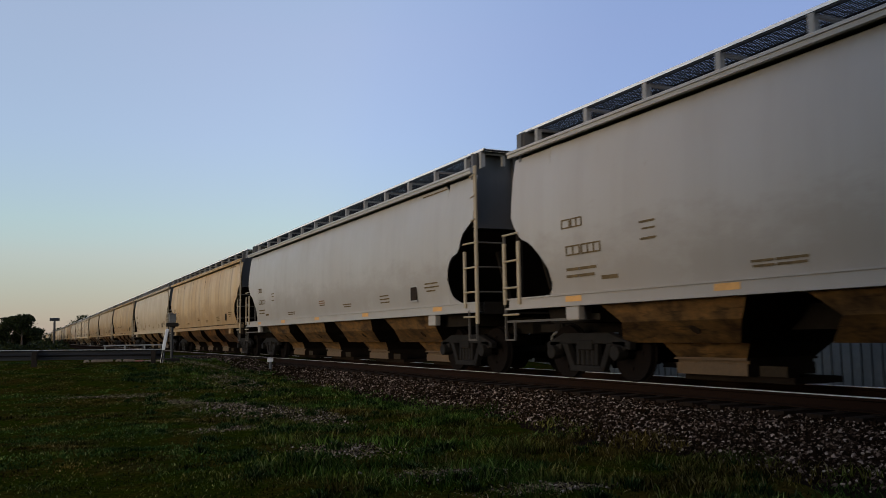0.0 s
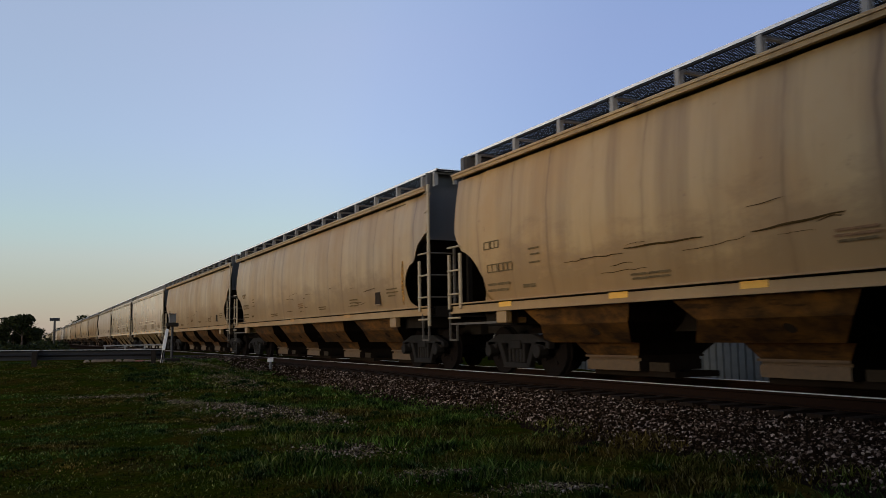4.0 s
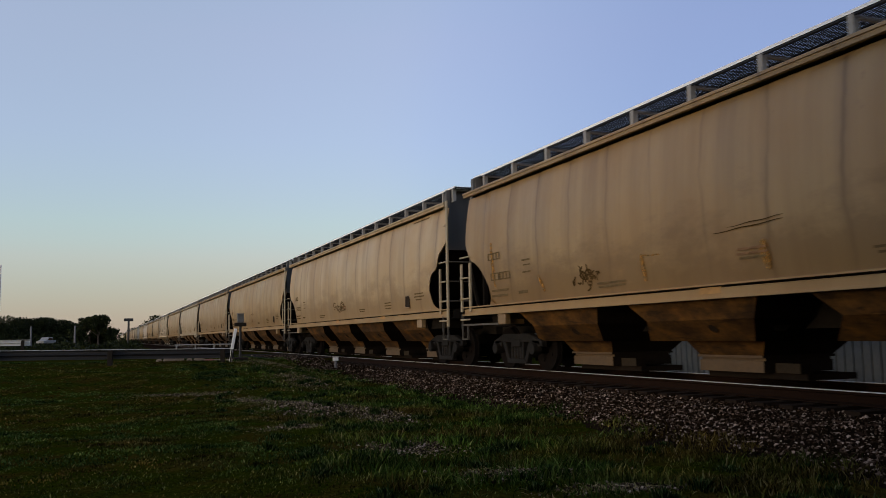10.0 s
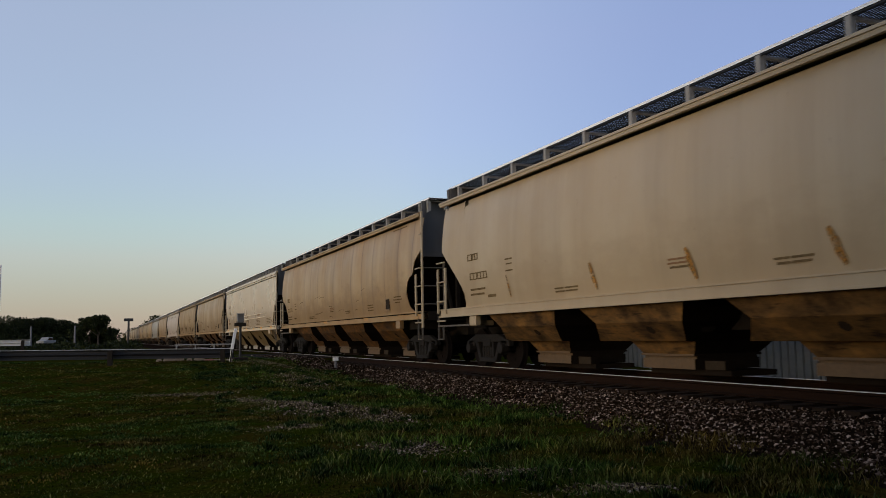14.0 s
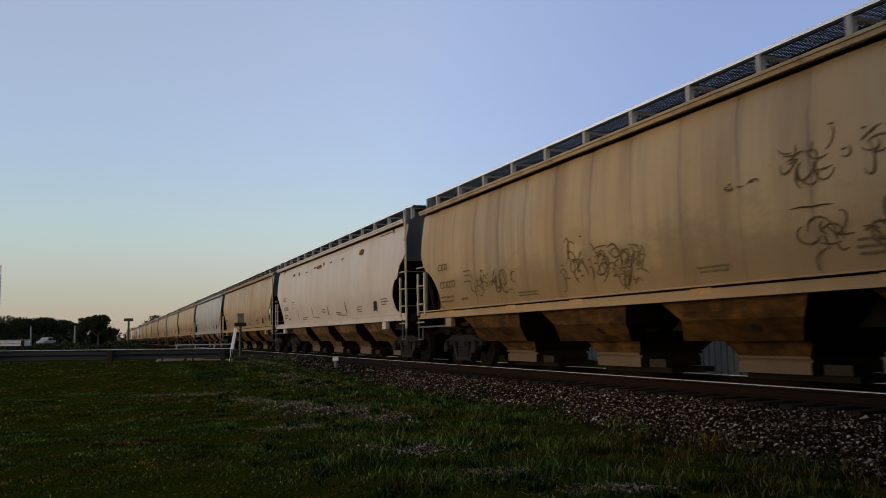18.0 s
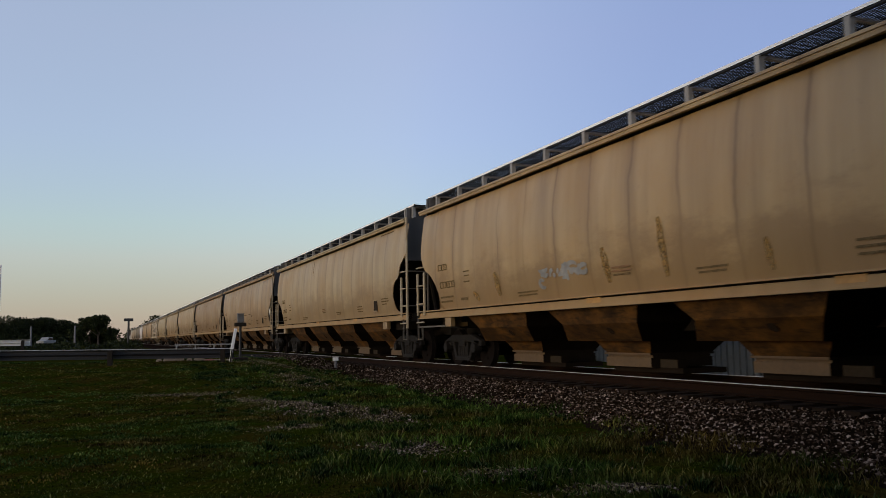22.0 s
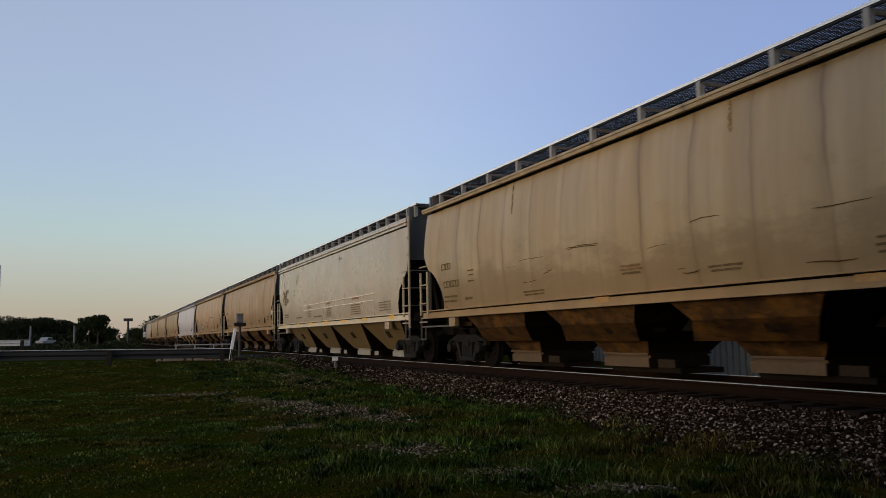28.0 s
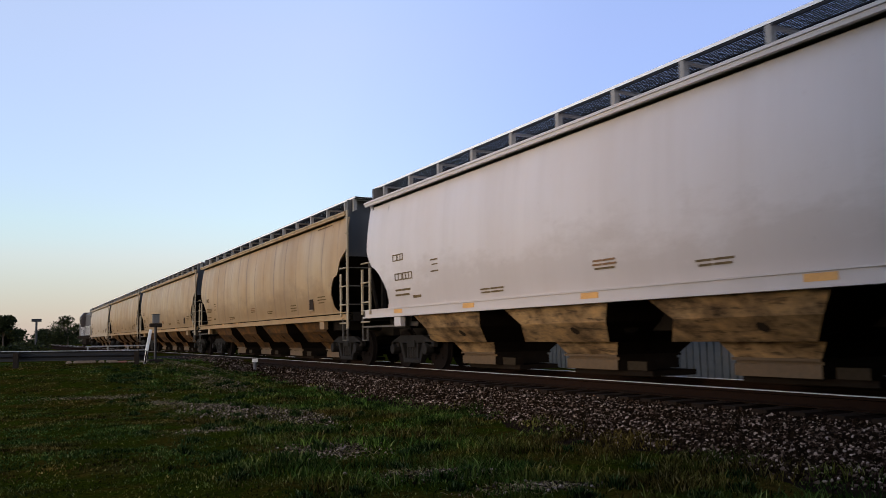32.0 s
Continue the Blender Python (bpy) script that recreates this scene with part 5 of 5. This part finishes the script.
def build_track():
    profile = [(-0.070, -0.171), (0.070, -0.171), (0.070, -0.160), (0.012, -0.140), (0.010, -0.050), (0.036, -0.036), (0.036, -0.006), (0.030, 0.0), (-0.030, 0.0), (-0.036, -0.006), (-0.036, -0.036), (-0.010, -0.050), (-0.012, -0.140), (-0.070, -0.160)]
    for s in (-1, 1):
        b = Build()
        b.prism(profile, "y", -80.0, 1500.0, 0)
        rail = thing("rail", pose(TRACK_X + s * 0.753, 0, RAIL_Z - 0.003), "rusty steel rail with a polished running head", "rail", "rails of the track", data=b.mesh("rail", M_RAIL))
        b = Build()
        b.box(-0.026, 0.022, -80.0, 1500.0, 0.0005, 0.003)
        b.box(-0.0378, -0.026, -80.0, 1500.0, -0.006, 0.0025)
        part("running_head", b.mesh("running_head", M_RAILTOP), rail, None, "polished running surface")
    b = Build()
    b.box(-1.3, 1.3, -0.115, 0.115, -0.15, 0.02)
    for s in (-1, 1):
        b.box(s * 0.753 - 0.18, s * 0.753 + 0.18, -0.09, 0.09, 0.02, 0.03)
    tie = b.mesh("tie", M_TIE, bevel=0.012)
    rng = random.Random(4)
    for i in range(150):
        y = -4 + 0.52 * i
        thing("tie", pose(TRACK_X + rng.uniform(-0.03, 0.03), y, RAIL_Z - 0.203, 0, 0, rng.uniform(-0.8, 0.8)), "dark weathered wooden tie half buried in ballast", "railway tie", "ties of the track", data=tie)


# ---------------------------------------------------------------- crossing, guardrails, distance
def beam_mesh(length, material):
    """A W-section steel beam along y."""
    z = [0.0, 0.045, 0.10, 0.155, 0.20, 0.255, 0.31]
    x = [0.0, 0.075, 0.075, 0.0, 0.075, 0.075, 0.0]
    b = Build()
    outline = [(a, c) for a, c in zip(x, z)] + [(a - 0.006, c) for a, c in reversed(list(zip(x, z)))]
    b.prism(outline, "y", 0, length)
    # pale strips where the beam catches the sky: highlights put into the colour
    b.box(0.0, 0.05, 0, length, 0.302, 0.322, 1)
    b.box(0.070, 0.082, 0, length, 0.13, 0.145, 1)
    return b.mesh("beam", material, M_PALEGLINT)


def guardrail(a, b, top, label, climb=0.0, steel=M_BEAM):
    """A beam on posts from a to b, the corrugation towards the camera."""
    a, b = Vector(a), Vector(b)
    d = b - a
    length = d.length
    turn = math.degrees(math.atan2(-d.x, d.y))
    zg = ground_height(*a.xy)
    g = thing("guardrail", pose(a.x, a.y, zg, climb, 0, turn), label, "guardrail", "guardrails at the crossing")
    n = max(1, int(length / 3.4))
    seg = length / n
    beam = beam_mesh(seg + 0.05, steel)
    bb = Build()
    bb.box(-0.20, -0.05, -0.075, 0.075, -0.3, top - 0.03)
    post = bb.mesh("post", M_POSTWOOD, bevel=0.01)
    bb = Build()
    bb.box(-0.05, 0.0, -0.07, 0.07, top - 0.33, top - 0.01)
    block = bb.mesh("spacer_block", M_POSTWOOD)
    for i in range(n):
        part("beam", beam, g, pose(0.003 * (i % 2), i * seg, top - 0.31))
    for i in range(n):
        part("post", post, g, pose(0, i * seg + 0.35, 0))
        part("spacer_block", block, g, pose(0, i * seg + 0.35, 0))
    return g


def build_crossing():
    guardrail((4.0, 29.15, 0), (-24.0, 33.5, 0), 0.43, "weathered steel guardrail on short wooden posts beside the road", 0.55)
    guardrail((-3.9, 52.0, 0), (-30.0, 56.0, 0), 0.90, "pale steel guardrail along the far side of the road", 0.0, M_PALEGLINT)
    b = Build()
    b.tube((3.4, 47.2, 1.0), (6.4, 46.6, 1.0), 0.032, n=8)
    for i in range(4):
        b.tube((3.5 + 0.95 * i, 47.18 - 0.19 * i, 0.3), (3.5 + 0.95 * i, 47.18 - 0.19 * i, 1.0), 0.04, n=8)
    thing("pipe_railing", Matrix(), "thin pale pipe railing beyond the crossing", "railing", data=b.mesh("pipe_railing", M_PALEPIPE, smooth=True))
    # road surface that meets the track
    ys = [34.5, 45.5]
    b = Build()
    xs = [-80, -40, -20, -10, -4, 0, 4, 6.2, 12.8, 20, 40, 90]
    for x0, x1 in zip(xs, xs[1:]):
        za, zb = (0.45 if x > -30 else 0.42 for x in (x0, x1))
        b.add([(x0, 34.5, za), (x1, 34.5, zb), (x1, 45.5, zb), (x0, 45.5, za), (x0, 34.5, za - 0.4), (x1, 34.5, zb - 0.4), (x1, 45.5, zb - 0.4), (x0, 45.5, za - 0.4)],
              [(0, 1, 2, 3), (0, 4, 5, 1), (3, 2, 6, 7)])
    thing("road", Matrix(), "worn asphalt road crossing the railway", "road", kind="structure", data=b.mesh("road", M_ASPHALT))
    rng = random.Random(9)
    for i in range(9):
        b = Build()
        w, h = rng.uniform(0.20, 0.50), rng.uniform(0.10, 0.20)
        b.prism([(-w / 2, 0), (w / 2, 0), (w / 2 - 0.06, h), (-w / 2 + 0.05, h * 0.9)], "y", -0.12, 0.12)
        x = 4.5 - i * 0.34
        thing("concrete_block", pose(x, 31.4 + 0.06 * i, ground_height(x, 31.4) - 0.03, 0, 0, rng.uniform(-8, 8)), "pale broken concrete block lying behind the guardrail", "concrete block", "blocks behind the guardrail", data=b.mesh("concrete_block", M_CONCRETE if i != 3 else M_BRICKRED, bevel=0.03))
    # slanted white end marker of the guardrail
    b = Build()
    b.bar((0.01, 0, 0.42), (0.13, 0.0, 1.10), 0.10, 0.05, 0, up=(0, 1, 0))
    b.bar((-0.06, 0, -0.1), (0.01, 0.0, 0.42), 0.07, 0.05, 1, up=(0, 1, 0))
    m = thing("end_marker", pose(3.92, 29.0, ground_height(3.92, 29.0)), "slanted white marker plate at the guardrail's end", "marker post", data=b.mesh("end_marker", M_WHITE, M_POSTWOOD, bevel=0.01))
    # crossing signal: mast, dark control box, small lamp heads
    s = thing("crossing_signal", pose(4.56, 31.5, ground_height(4.56, 31.5)), "dark crossing signal mast with a small grey box on top", "crossing signal")
    b = Build()
    b.tube((0, 0, -0.2), (0, 0, 1.30), 0.05, n=10)
    part("mast", b.mesh("mast", M_BLACK, smooth=True), s)
    b = Build()
    b.box(-0.115, 0.115, -0.11, 0.11, 1.38, 1.68)
    b.box(-0.135, 0.135, -0.13, 0.13, 1.68, 1.71, 1)
    part("box", b.mesh("box", M_CASE, M_BLACK, bevel=0.01), s)
    b = Build()
    b.box(-0.205, 0.205, -0.12, 0.12, 1.24, 1.376)
    part("mechanism", b.mesh("mechanism", M_POSTWOOD, bevel=0.02), s)
    b = Build()
    b.box(-0.25, 0.25, -0.25, 0.25, -0.2, 0.12)
    part("footing", b.mesh("footing", M_POSTWOOD, bevel=0.02), s)
    # bright cap of a marker beside the rail
    b = Build()
    b.tube((0, 0, -0.2), (0, 0, 0.05), 0.05, n=8)
    b.box(-0.09, 0.09, -0.05, 0.05, 0.05, 0.18, 1)
    thing("rail_marker", pose(7.33, 28.4, 0.42), "small white marker block beside the rail", "marker", data=b.mesh("rail_marker", M_GREYPOLE, M_WHITE, bevel=0.008))


def lamp_post(x, y, high, arm):
    s = thing("street_lamp", pose(x, y, 0), "dark street lamp pole with a flat twin-arm head", "street lamp")
    b = Build()
    b.tube((0, 0, 0), (0, 0, high), 0.24, 0.20, n=8)
    part("pole", b.mesh("pole", M_BLACK, smooth=True), s)
    b = Build()
    b.box(-arm, arm, -0.2, 0.2, high - 0.1, high + 0.5)
    part("lamp_head", b.mesh("lamp_head", M_BLACK, bevel=0.05), s)


def tree(x, y, high, wide, seed, label="dark broad-leaved tree on the horizon"):
    rng = np.random.default_rng(seed)
    t = thing("tree", pose(x, y, ground_height(x, y)), label, "tree", "trees along the horizon")
    b = Build()
    b.tube((0, 0, -0.2), (0, 0, high * 0.45), 0.28, 0.16, n=8)
    for k in range(7):
        a = k * 2.4 + seed
        z0 = high * (0.2 + 0.04 * k)
        r = wide * rng.uniform(0.45, 0.8)
        b.tube((0, 0, z0), (math.cos(a) * r, math.sin(a) * r, z0 + high * rng.uniform(0.2, 0.4)), 0.11, 0.03, n=5)
    part("trunk", b.mesh("trunk", M_BARK), t)
    lobes = []
    for k in range(13):
        a, h = rng.uniform(0, math.tau), rng.uniform(0.18, 0.86)
        r = wide * rng.uniform(0.2, 0.72) * (1.0 - 0.55 * abs(h - 0.4))
        lobes.append((math.cos(a) * r, math.sin(a) * r, high * h, wide * rng.uniform(0.26, 0.44)))
    lobes.append((0, 0, high * 0.82, wide * 0.36))
    verts, faces = [], []
    for cx, cy, cz, r in lobes:
        n = 260
        d = rng.normal(size=(n, 3))
        d /= np.linalg.norm(d, axis=1)[:, None]
        p = d * (r * rng.uniform(0.55, 1.12, n))[:, None] * np.array([1, 1, 0.8]) + (cx, cy, cz)
        for q in p:
            if q[2] > high or q[2] < 0.25:
                continue
            s = rng.uniform(0.16, 0.38)
            u = rng.normal(size=3)
            u /= np.linalg.norm(u)
            w = np.cross(u, rng.normal(size=3))
            w /= np.linalg.norm(w)
            i = len(verts)
            verts += [tuple(q - u * s), tuple(q + w * s * 0.6), tuple(q + u * s), tuple(q - w * s * 0.6)]
            faces.append((i, i + 1, i + 2, i + 3))
    me = bpy.data.meshes.new("crown")
    me.from_pydata(verts, [], faces)
    me.materials.append(M_LEAF)
    part("crown", me, t)


def far_point(turn, dist):
    a = radians(turn)
    return math.sin(a) * dist, math.cos(a) * dist


def build_distance():
    for i, (turn, dist, high, wide) in enumerate(((-9.4, 250, 7.4, 7), (-8.2, 255, 7.7, 7), (-7.0, 250, 7.2, 7), (-5.9, 245, 7.6, 7), (-5.0, 250, 7.3, 7.0), (-4.2, 255, 7.0, 6.5), (-3.4, 250, 7.2, 6.5), (-2.7, 250, 6.5, 5.5), (-2.0, 250, 5.6, 5), (-0.95, 235, 6.9, 5.2), (-0.45, 232, 7.4, 5.0), (-0.1, 236, 4.2, 3.6))):
        x, y = far_point(turn, dist)
        tree(x, y, high, wide, 20 + i)
    for i, (turn, dist, high, wide) in enumerate(((2.5, 330, 8.6, 7.5), (3.1, 320, 10.2, 6.0), (1.9, 380, 6.5, 7))):
        x, y = far_point(turn, dist)
        tree(x, y, high, wide, 50 + i)
    # low hedge that closes the view below the crowns
    rng = np.random.default_rng(77)
    verts, faces = [], []
    for k in range(9000):
        turn = rng.uniform(-14, 4.6)
        x, y = far_point(turn, rng.uniform(238, 246) if turn < 0.6 else rng.uniform(380, 390))
        z = rng.uniform(0, 1) ** 1.4 * (3.2 if turn < 0.4 else 2.4)
        q, s_ = np.array((x, y, z)), rng.uniform(0.25, 0.5)
        u, w = rng.normal(size=3), rng.normal(size=3)
        u, w = u / np.linalg.norm(u) * s_, w / np.linalg.norm(w) * s_
        i = len(verts)
        verts += [tuple(q - u), tuple(q + w), tuple(q + u), tuple(q - w)]
        faces.append((i, i + 1, i + 2, i + 3))
    me = bpy.data.meshes.new("hedge")
    me.from_pydata(verts, [], faces)
    me.materials.append(M_LEAF)
    thing("hedge", Matrix(), "low dark hedge in front of the far trees", "hedge", kind="stuff", data=me)
    # added dark leaf band standing in for the shadowed bank beyond the road
    verts, faces = [], []
    for k in range(7000):
        x, y = far_point(rng.uniform(-16, 2.2), rng.uniform(61, 70))
        q = np.array((x, y, ground_height(x, y) + rng.uniform(0, 1) ** 1.3 * (0.75 + 0.12 * math.sin(x * 1.7) + 0.10 * math.sin(x * 4.1))))
        u, w = rng.normal(size=3), rng.normal(size=3)
        u, w = u / np.linalg.norm(u) * rng.uniform(0.06, 0.16), w / np.linalg.norm(w) * rng.uniform(0.05, 0.12)
        i = len(verts)
        verts += [tuple(q - u), tuple(q + w), tuple(q + u), tuple(q - w)]
        faces.append((i, i + 1, i + 2, i + 3))
    me = bpy.data.meshes.new("weeds")
    me.from_pydata(verts, [], faces)
    me.materials.append(M_LEAF)
    thing("weeds", Matrix(), "dark leaf band added for the shadowed bank beyond the road", "weeds", kind="stuff", data=me)
    x, y = far_point(1.32, 190)
    lamp_post(x, y, 5.45, 0.92)
    # white pole at the field's edge
    b = Build()
    b.tube((0, 0, -0.2), (0, 0, 4.7), 0.05, 0.04, n=8)
    thing("flag_pole", pose(-4.90, 46.5, 0.40), "slim white pole at the roadside", "pole", data=b.mesh("flag_pole", M_WHITE, smooth=True))
    for turn, dist, high in ((-4.25, 150, 3.7), (-1.80, 140, 3.6)):
        x, y = far_point(turn, dist)
        b = Build()
        b.tube((0, 0, 0), (0, 0, high), 0.16, 0.13, n=8)
        thing("utility_post", pose(x, y, ground_height(x, y) - 0.1), "pale weathered post standing before the trees", "post", "posts before the trees", data=b.mesh("utility_post", M_GREYPOLE, smooth=True))
    x, y = far_point(-3.35, 205)
    van = thing("pickup_truck", pose(x, y, ground_height(x, y), 0, 0, 150), "small white pickup truck parked before the trees", "vehicle")
    b = Build()
    b.prism([(-2.6, 0.45), (2.6, 0.45), (2.6, 1.0), (1.4, 1.1), (0.7, 1.75), (-0.7, 1.75), (-0.9, 1.1), (-2.6, 1.1)], "x", -0.9, 0.9)
    part("body", b.mesh("body", M_PALEPIPE, bevel=0.05), van)
    b = Build()
    b.prism([(-0.6, 1.15), (1.15, 1.15), (0.65, 1.65), (-0.6, 1.65)], "x", -0.91, 0.91)
    part("window", b.mesh("window", M_GLASS), van)
    for y_ in (-1.7, 1.6):
        for x_ in (-0.9, 0.7):
            b = Build()
            b.tube((x_, y_, 0.36), (x_ + 0.2, y_, 0.36), 0.36, n=14)
            part("wheel", b.mesh("wheel", M_BLACK), van)
    # corrugated metal fence behind the track
    rib = Build()
    pts = []
    y = -6.0
    while y < 44:
        for dy, dx in ((0.0, 0.0), (0.17, 0.0), (0.19, 0.05), (0.225, 0.05)):
            pts.append((y + dy, dx))
        y += 0.245
    v = [(dx, yy, z) for z in (0.0, 1.95) for yy, dx in pts]
    n = len(pts)
    rib.add(v, [(i, i + 1, n + i + 1, n + i) for i in range(n - 1)])
    v2 = [(dx + 0.02, yy, z) for z in (0.0, 1.95) for yy, dx in pts]
    rib.add(v2, [(i, n + i, n + i + 1, i + 1) for i in range(n - 1)])
    fence = thing("metal_fence", pose(15.6, 0, ground_height(15.6, 10) - 0.02), "blue grey corrugated metal fence beyond the track", "fence")
    part("sheet", rib.mesh("sheet", M_CORRUGATED), fence)
    b = Build()
    b.box(0.08, 0.15, -6, 44, 0.4, 0.48)
    b.box(0.08, 0.15, -6, 44, 1.6, 1.68)
    part("back_rail", b.mesh("back_rail", M_GREYPOLE), fence)


def build_screens():
    """Unseen dark walls added behind the camera to block sky and sun light."""
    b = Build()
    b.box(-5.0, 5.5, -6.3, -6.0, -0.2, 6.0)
    thing("wall_south", Matrix(), "unseen plain dark screen behind the field, added to block light", "wall", kind="structure", data=b.mesh("wall_south", M_SCREEN))
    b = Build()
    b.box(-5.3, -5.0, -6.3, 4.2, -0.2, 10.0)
    thing("wall_west", Matrix(), "unseen plain dark screen beside the field, added to block light", "wall", kind="structure", data=b.mesh("wall_west", M_SCREEN))


# ---------------------------------------------------------------- put the place together
build_ground()
build_bed()
build_track()
build_crossing()
build_distance()
build_screens()

# the train: one paint for each car, nearest first
PAINTS = ("white white seamed light dirty tan tan beige beige light tan tan tan seamed light tan beige seamed dirty light seamed grey tan tan seamed "
          "tan tan tan tan beige seamed tan white seamed tan tan light").split()
PITCH = [20.47, 20.55, 20.49, 20.18, 20.46, 20.41, 20.44, 20.12, 20.23, 20.60, 20.48, 20.15, 20.43, 20.56, 20.60, 20.56, 20.27, 20.59,
         20.57, 20.25, 20.48, 20.55, 20.17, 20.43, 20.55, 20.52, 20.49, 20.52, 20.54, 19.82, 20.38, 20.52, 20.48, 20.49, 20.47, 20.47,
         20.47]
FIRST = 13.77 - PITCH[0]     # the near end of the first car at the start
# metres that the train has gone at each whole second
GONE = [0.00, 19.81, 39.64, 59.53, 79.42, 99.33, 119.24, 139.17, 159.09, 179.04, 199.04, 219.10, 239.14, 259.17, 279.20, 299.24, 319.34, 339.49,
         359.73, 380.06, 400.44, 420.87, 441.36, 461.84, 482.32, 502.81, 523.34, 543.90, 564.50, 585.16, 605.81, 626.46, 647.10]
patterns = {}
cars = []
at = FIRST
for paint, pitch in zip(PAINTS, PITCH):
    spot = pose(TRACK_X, at + pitch / 2, RAIL_Z)
    if paint not in patterns:
        patterns[paint] = hopper_car(paint)
        patterns[paint].matrix_basis = spot
        cars.append((patterns[paint], at + pitch / 2))
    else:
        cars.append((copy_thing(patterns[paint], spot), at + pitch / 2))
    at += pitch
# each car has faded in its own way
CAR_TONE = [(0.64, 0.64, 0.70), (0.64, 0.66, 0.74), (1.05, 1.09, 1.43), (0.95, 0.96, 1.00), (0.93, 0.96, 1.23), (0.82, 0.85, 1.15),
            (0.82, 0.85, 1.15), (1.05, 0.99, 1.07), (0.89, 0.85, 0.88), (0.86, 0.87, 0.97), (0.66, 0.65, 0.78), (0.96, 1.04, 1.57),
            (0.79, 0.78, 0.90), (0.74, 0.76, 1.00), (0.84, 0.85, 0.87), (0.82, 0.85, 1.15), (0.90, 0.86, 0.91), (0.78, 0.84, 1.20),
            (0.78, 0.82, 1.06), (1.00, 1.08, 1.42), (0.78, 0.78, 1.00), (0.78, 0.85, 1.00), (0.83, 0.86, 1.13), (0.85, 0.93, 1.36),
            (0.73, 0.72, 0.93), (0.65, 0.61, 0.73), (0.82, 0.85, 1.15), (0.82, 0.85, 1.15), (0.86, 0.95, 1.39), (0.76, 0.73, 0.78),
            (0.86, 0.85, 1.11), (0.99, 0.99, 1.41), (0.98, 0.97, 1.14), (0.82, 0.84, 1.11), (0.82, 0.85, 1.15), (0.82, 0.85, 1.15),
            (0.91, 0.94, 1.07)]
for (car, start), paint, tone in zip(cars, PAINTS, CAR_TONE):
    row = PAINT_OF[paint]
    coat = car_paint(row[0], tuple(min(0.85, c * w) for c, w in zip(row[1], tone)), *row[2:])
    swap = {PAINT[paint]: coat}
    if car is cars[32][0]:
        swap[HOPPER_PAINT["white"]] = HOPPER_PAINT["pale"]
    if car is cars[18][0]:
        swap[M_YELLOW] = M_FADED
    for ob in car.children_recursive:
        for slot in ob.material_slots:
            if slot.material in swap:
                fresh = swap[slot.material]
                slot.link = "OBJECT"
                slot.material = fresh
for k in (3, 11, 19, 22):     # the shorter cars carry their bays nearer to the leading end
    for ob in cars[k][0].children:
        if ob.name.split(".")[0] == "hopper":
            ob.matrix_basis = pose(0, -0.33, 0) @ ob.matrix_basis
dress_cars({k - 1: car for k, (car, start) in enumerate(cars)})
engine = locomotive()
engine.matrix_basis = pose(TRACK_X, at + 10.9, RAIL_Z)
cars.append((engine, at + 10.9))

build_stones()
build_grass()


def gone(t):
    i = min(int(t), 31)
    w = t - i
    p0, p1, p2, p3 = (GONE[max(i - 1, 0)], GONE[i], GONE[i + 1], GONE[min(i + 2, 32)])
    m1, m2 = (p2 - p0) / (2 if i else 1), (p3 - p1) / (2 if i < 31 else 1)
    return (2 * w ** 3 - 3 * w ** 2 + 1) * p1 + (w ** 3 - 2 * w ** 2 + w) * m1 + (3 * w ** 2 - 2 * w ** 3) * p2 + (w ** 3 - w ** 2) * m2


def motions():
    for car, start in cars:
        walk(car, [(t, pose(TRACK_X, start - GONE[t], RAIL_Z)) for t in range(33)])
    # the wheels roll: every axle of one kind shares the same keys
    lead = {}
    for ob in scene.objects:
        s = ob.get("axle")
        if s is None:
            continue
        if s not in lead:
            lead[s] = ob
            walk(ob, [(k / FPS, pose(0, s * AXLE, WHEEL_R, math.degrees(gone(k / FPS) / WHEEL_R), 0, 0)) for k in range(32 * FPS + 1)])
        else:
            keys = ob.animation_data_create()
            ob.rotation_mode = "QUATERNION"
            keys.action = lead[s].animation_data.action
            keys.action_slot = lead[s].animation_data.action_slot


motions()
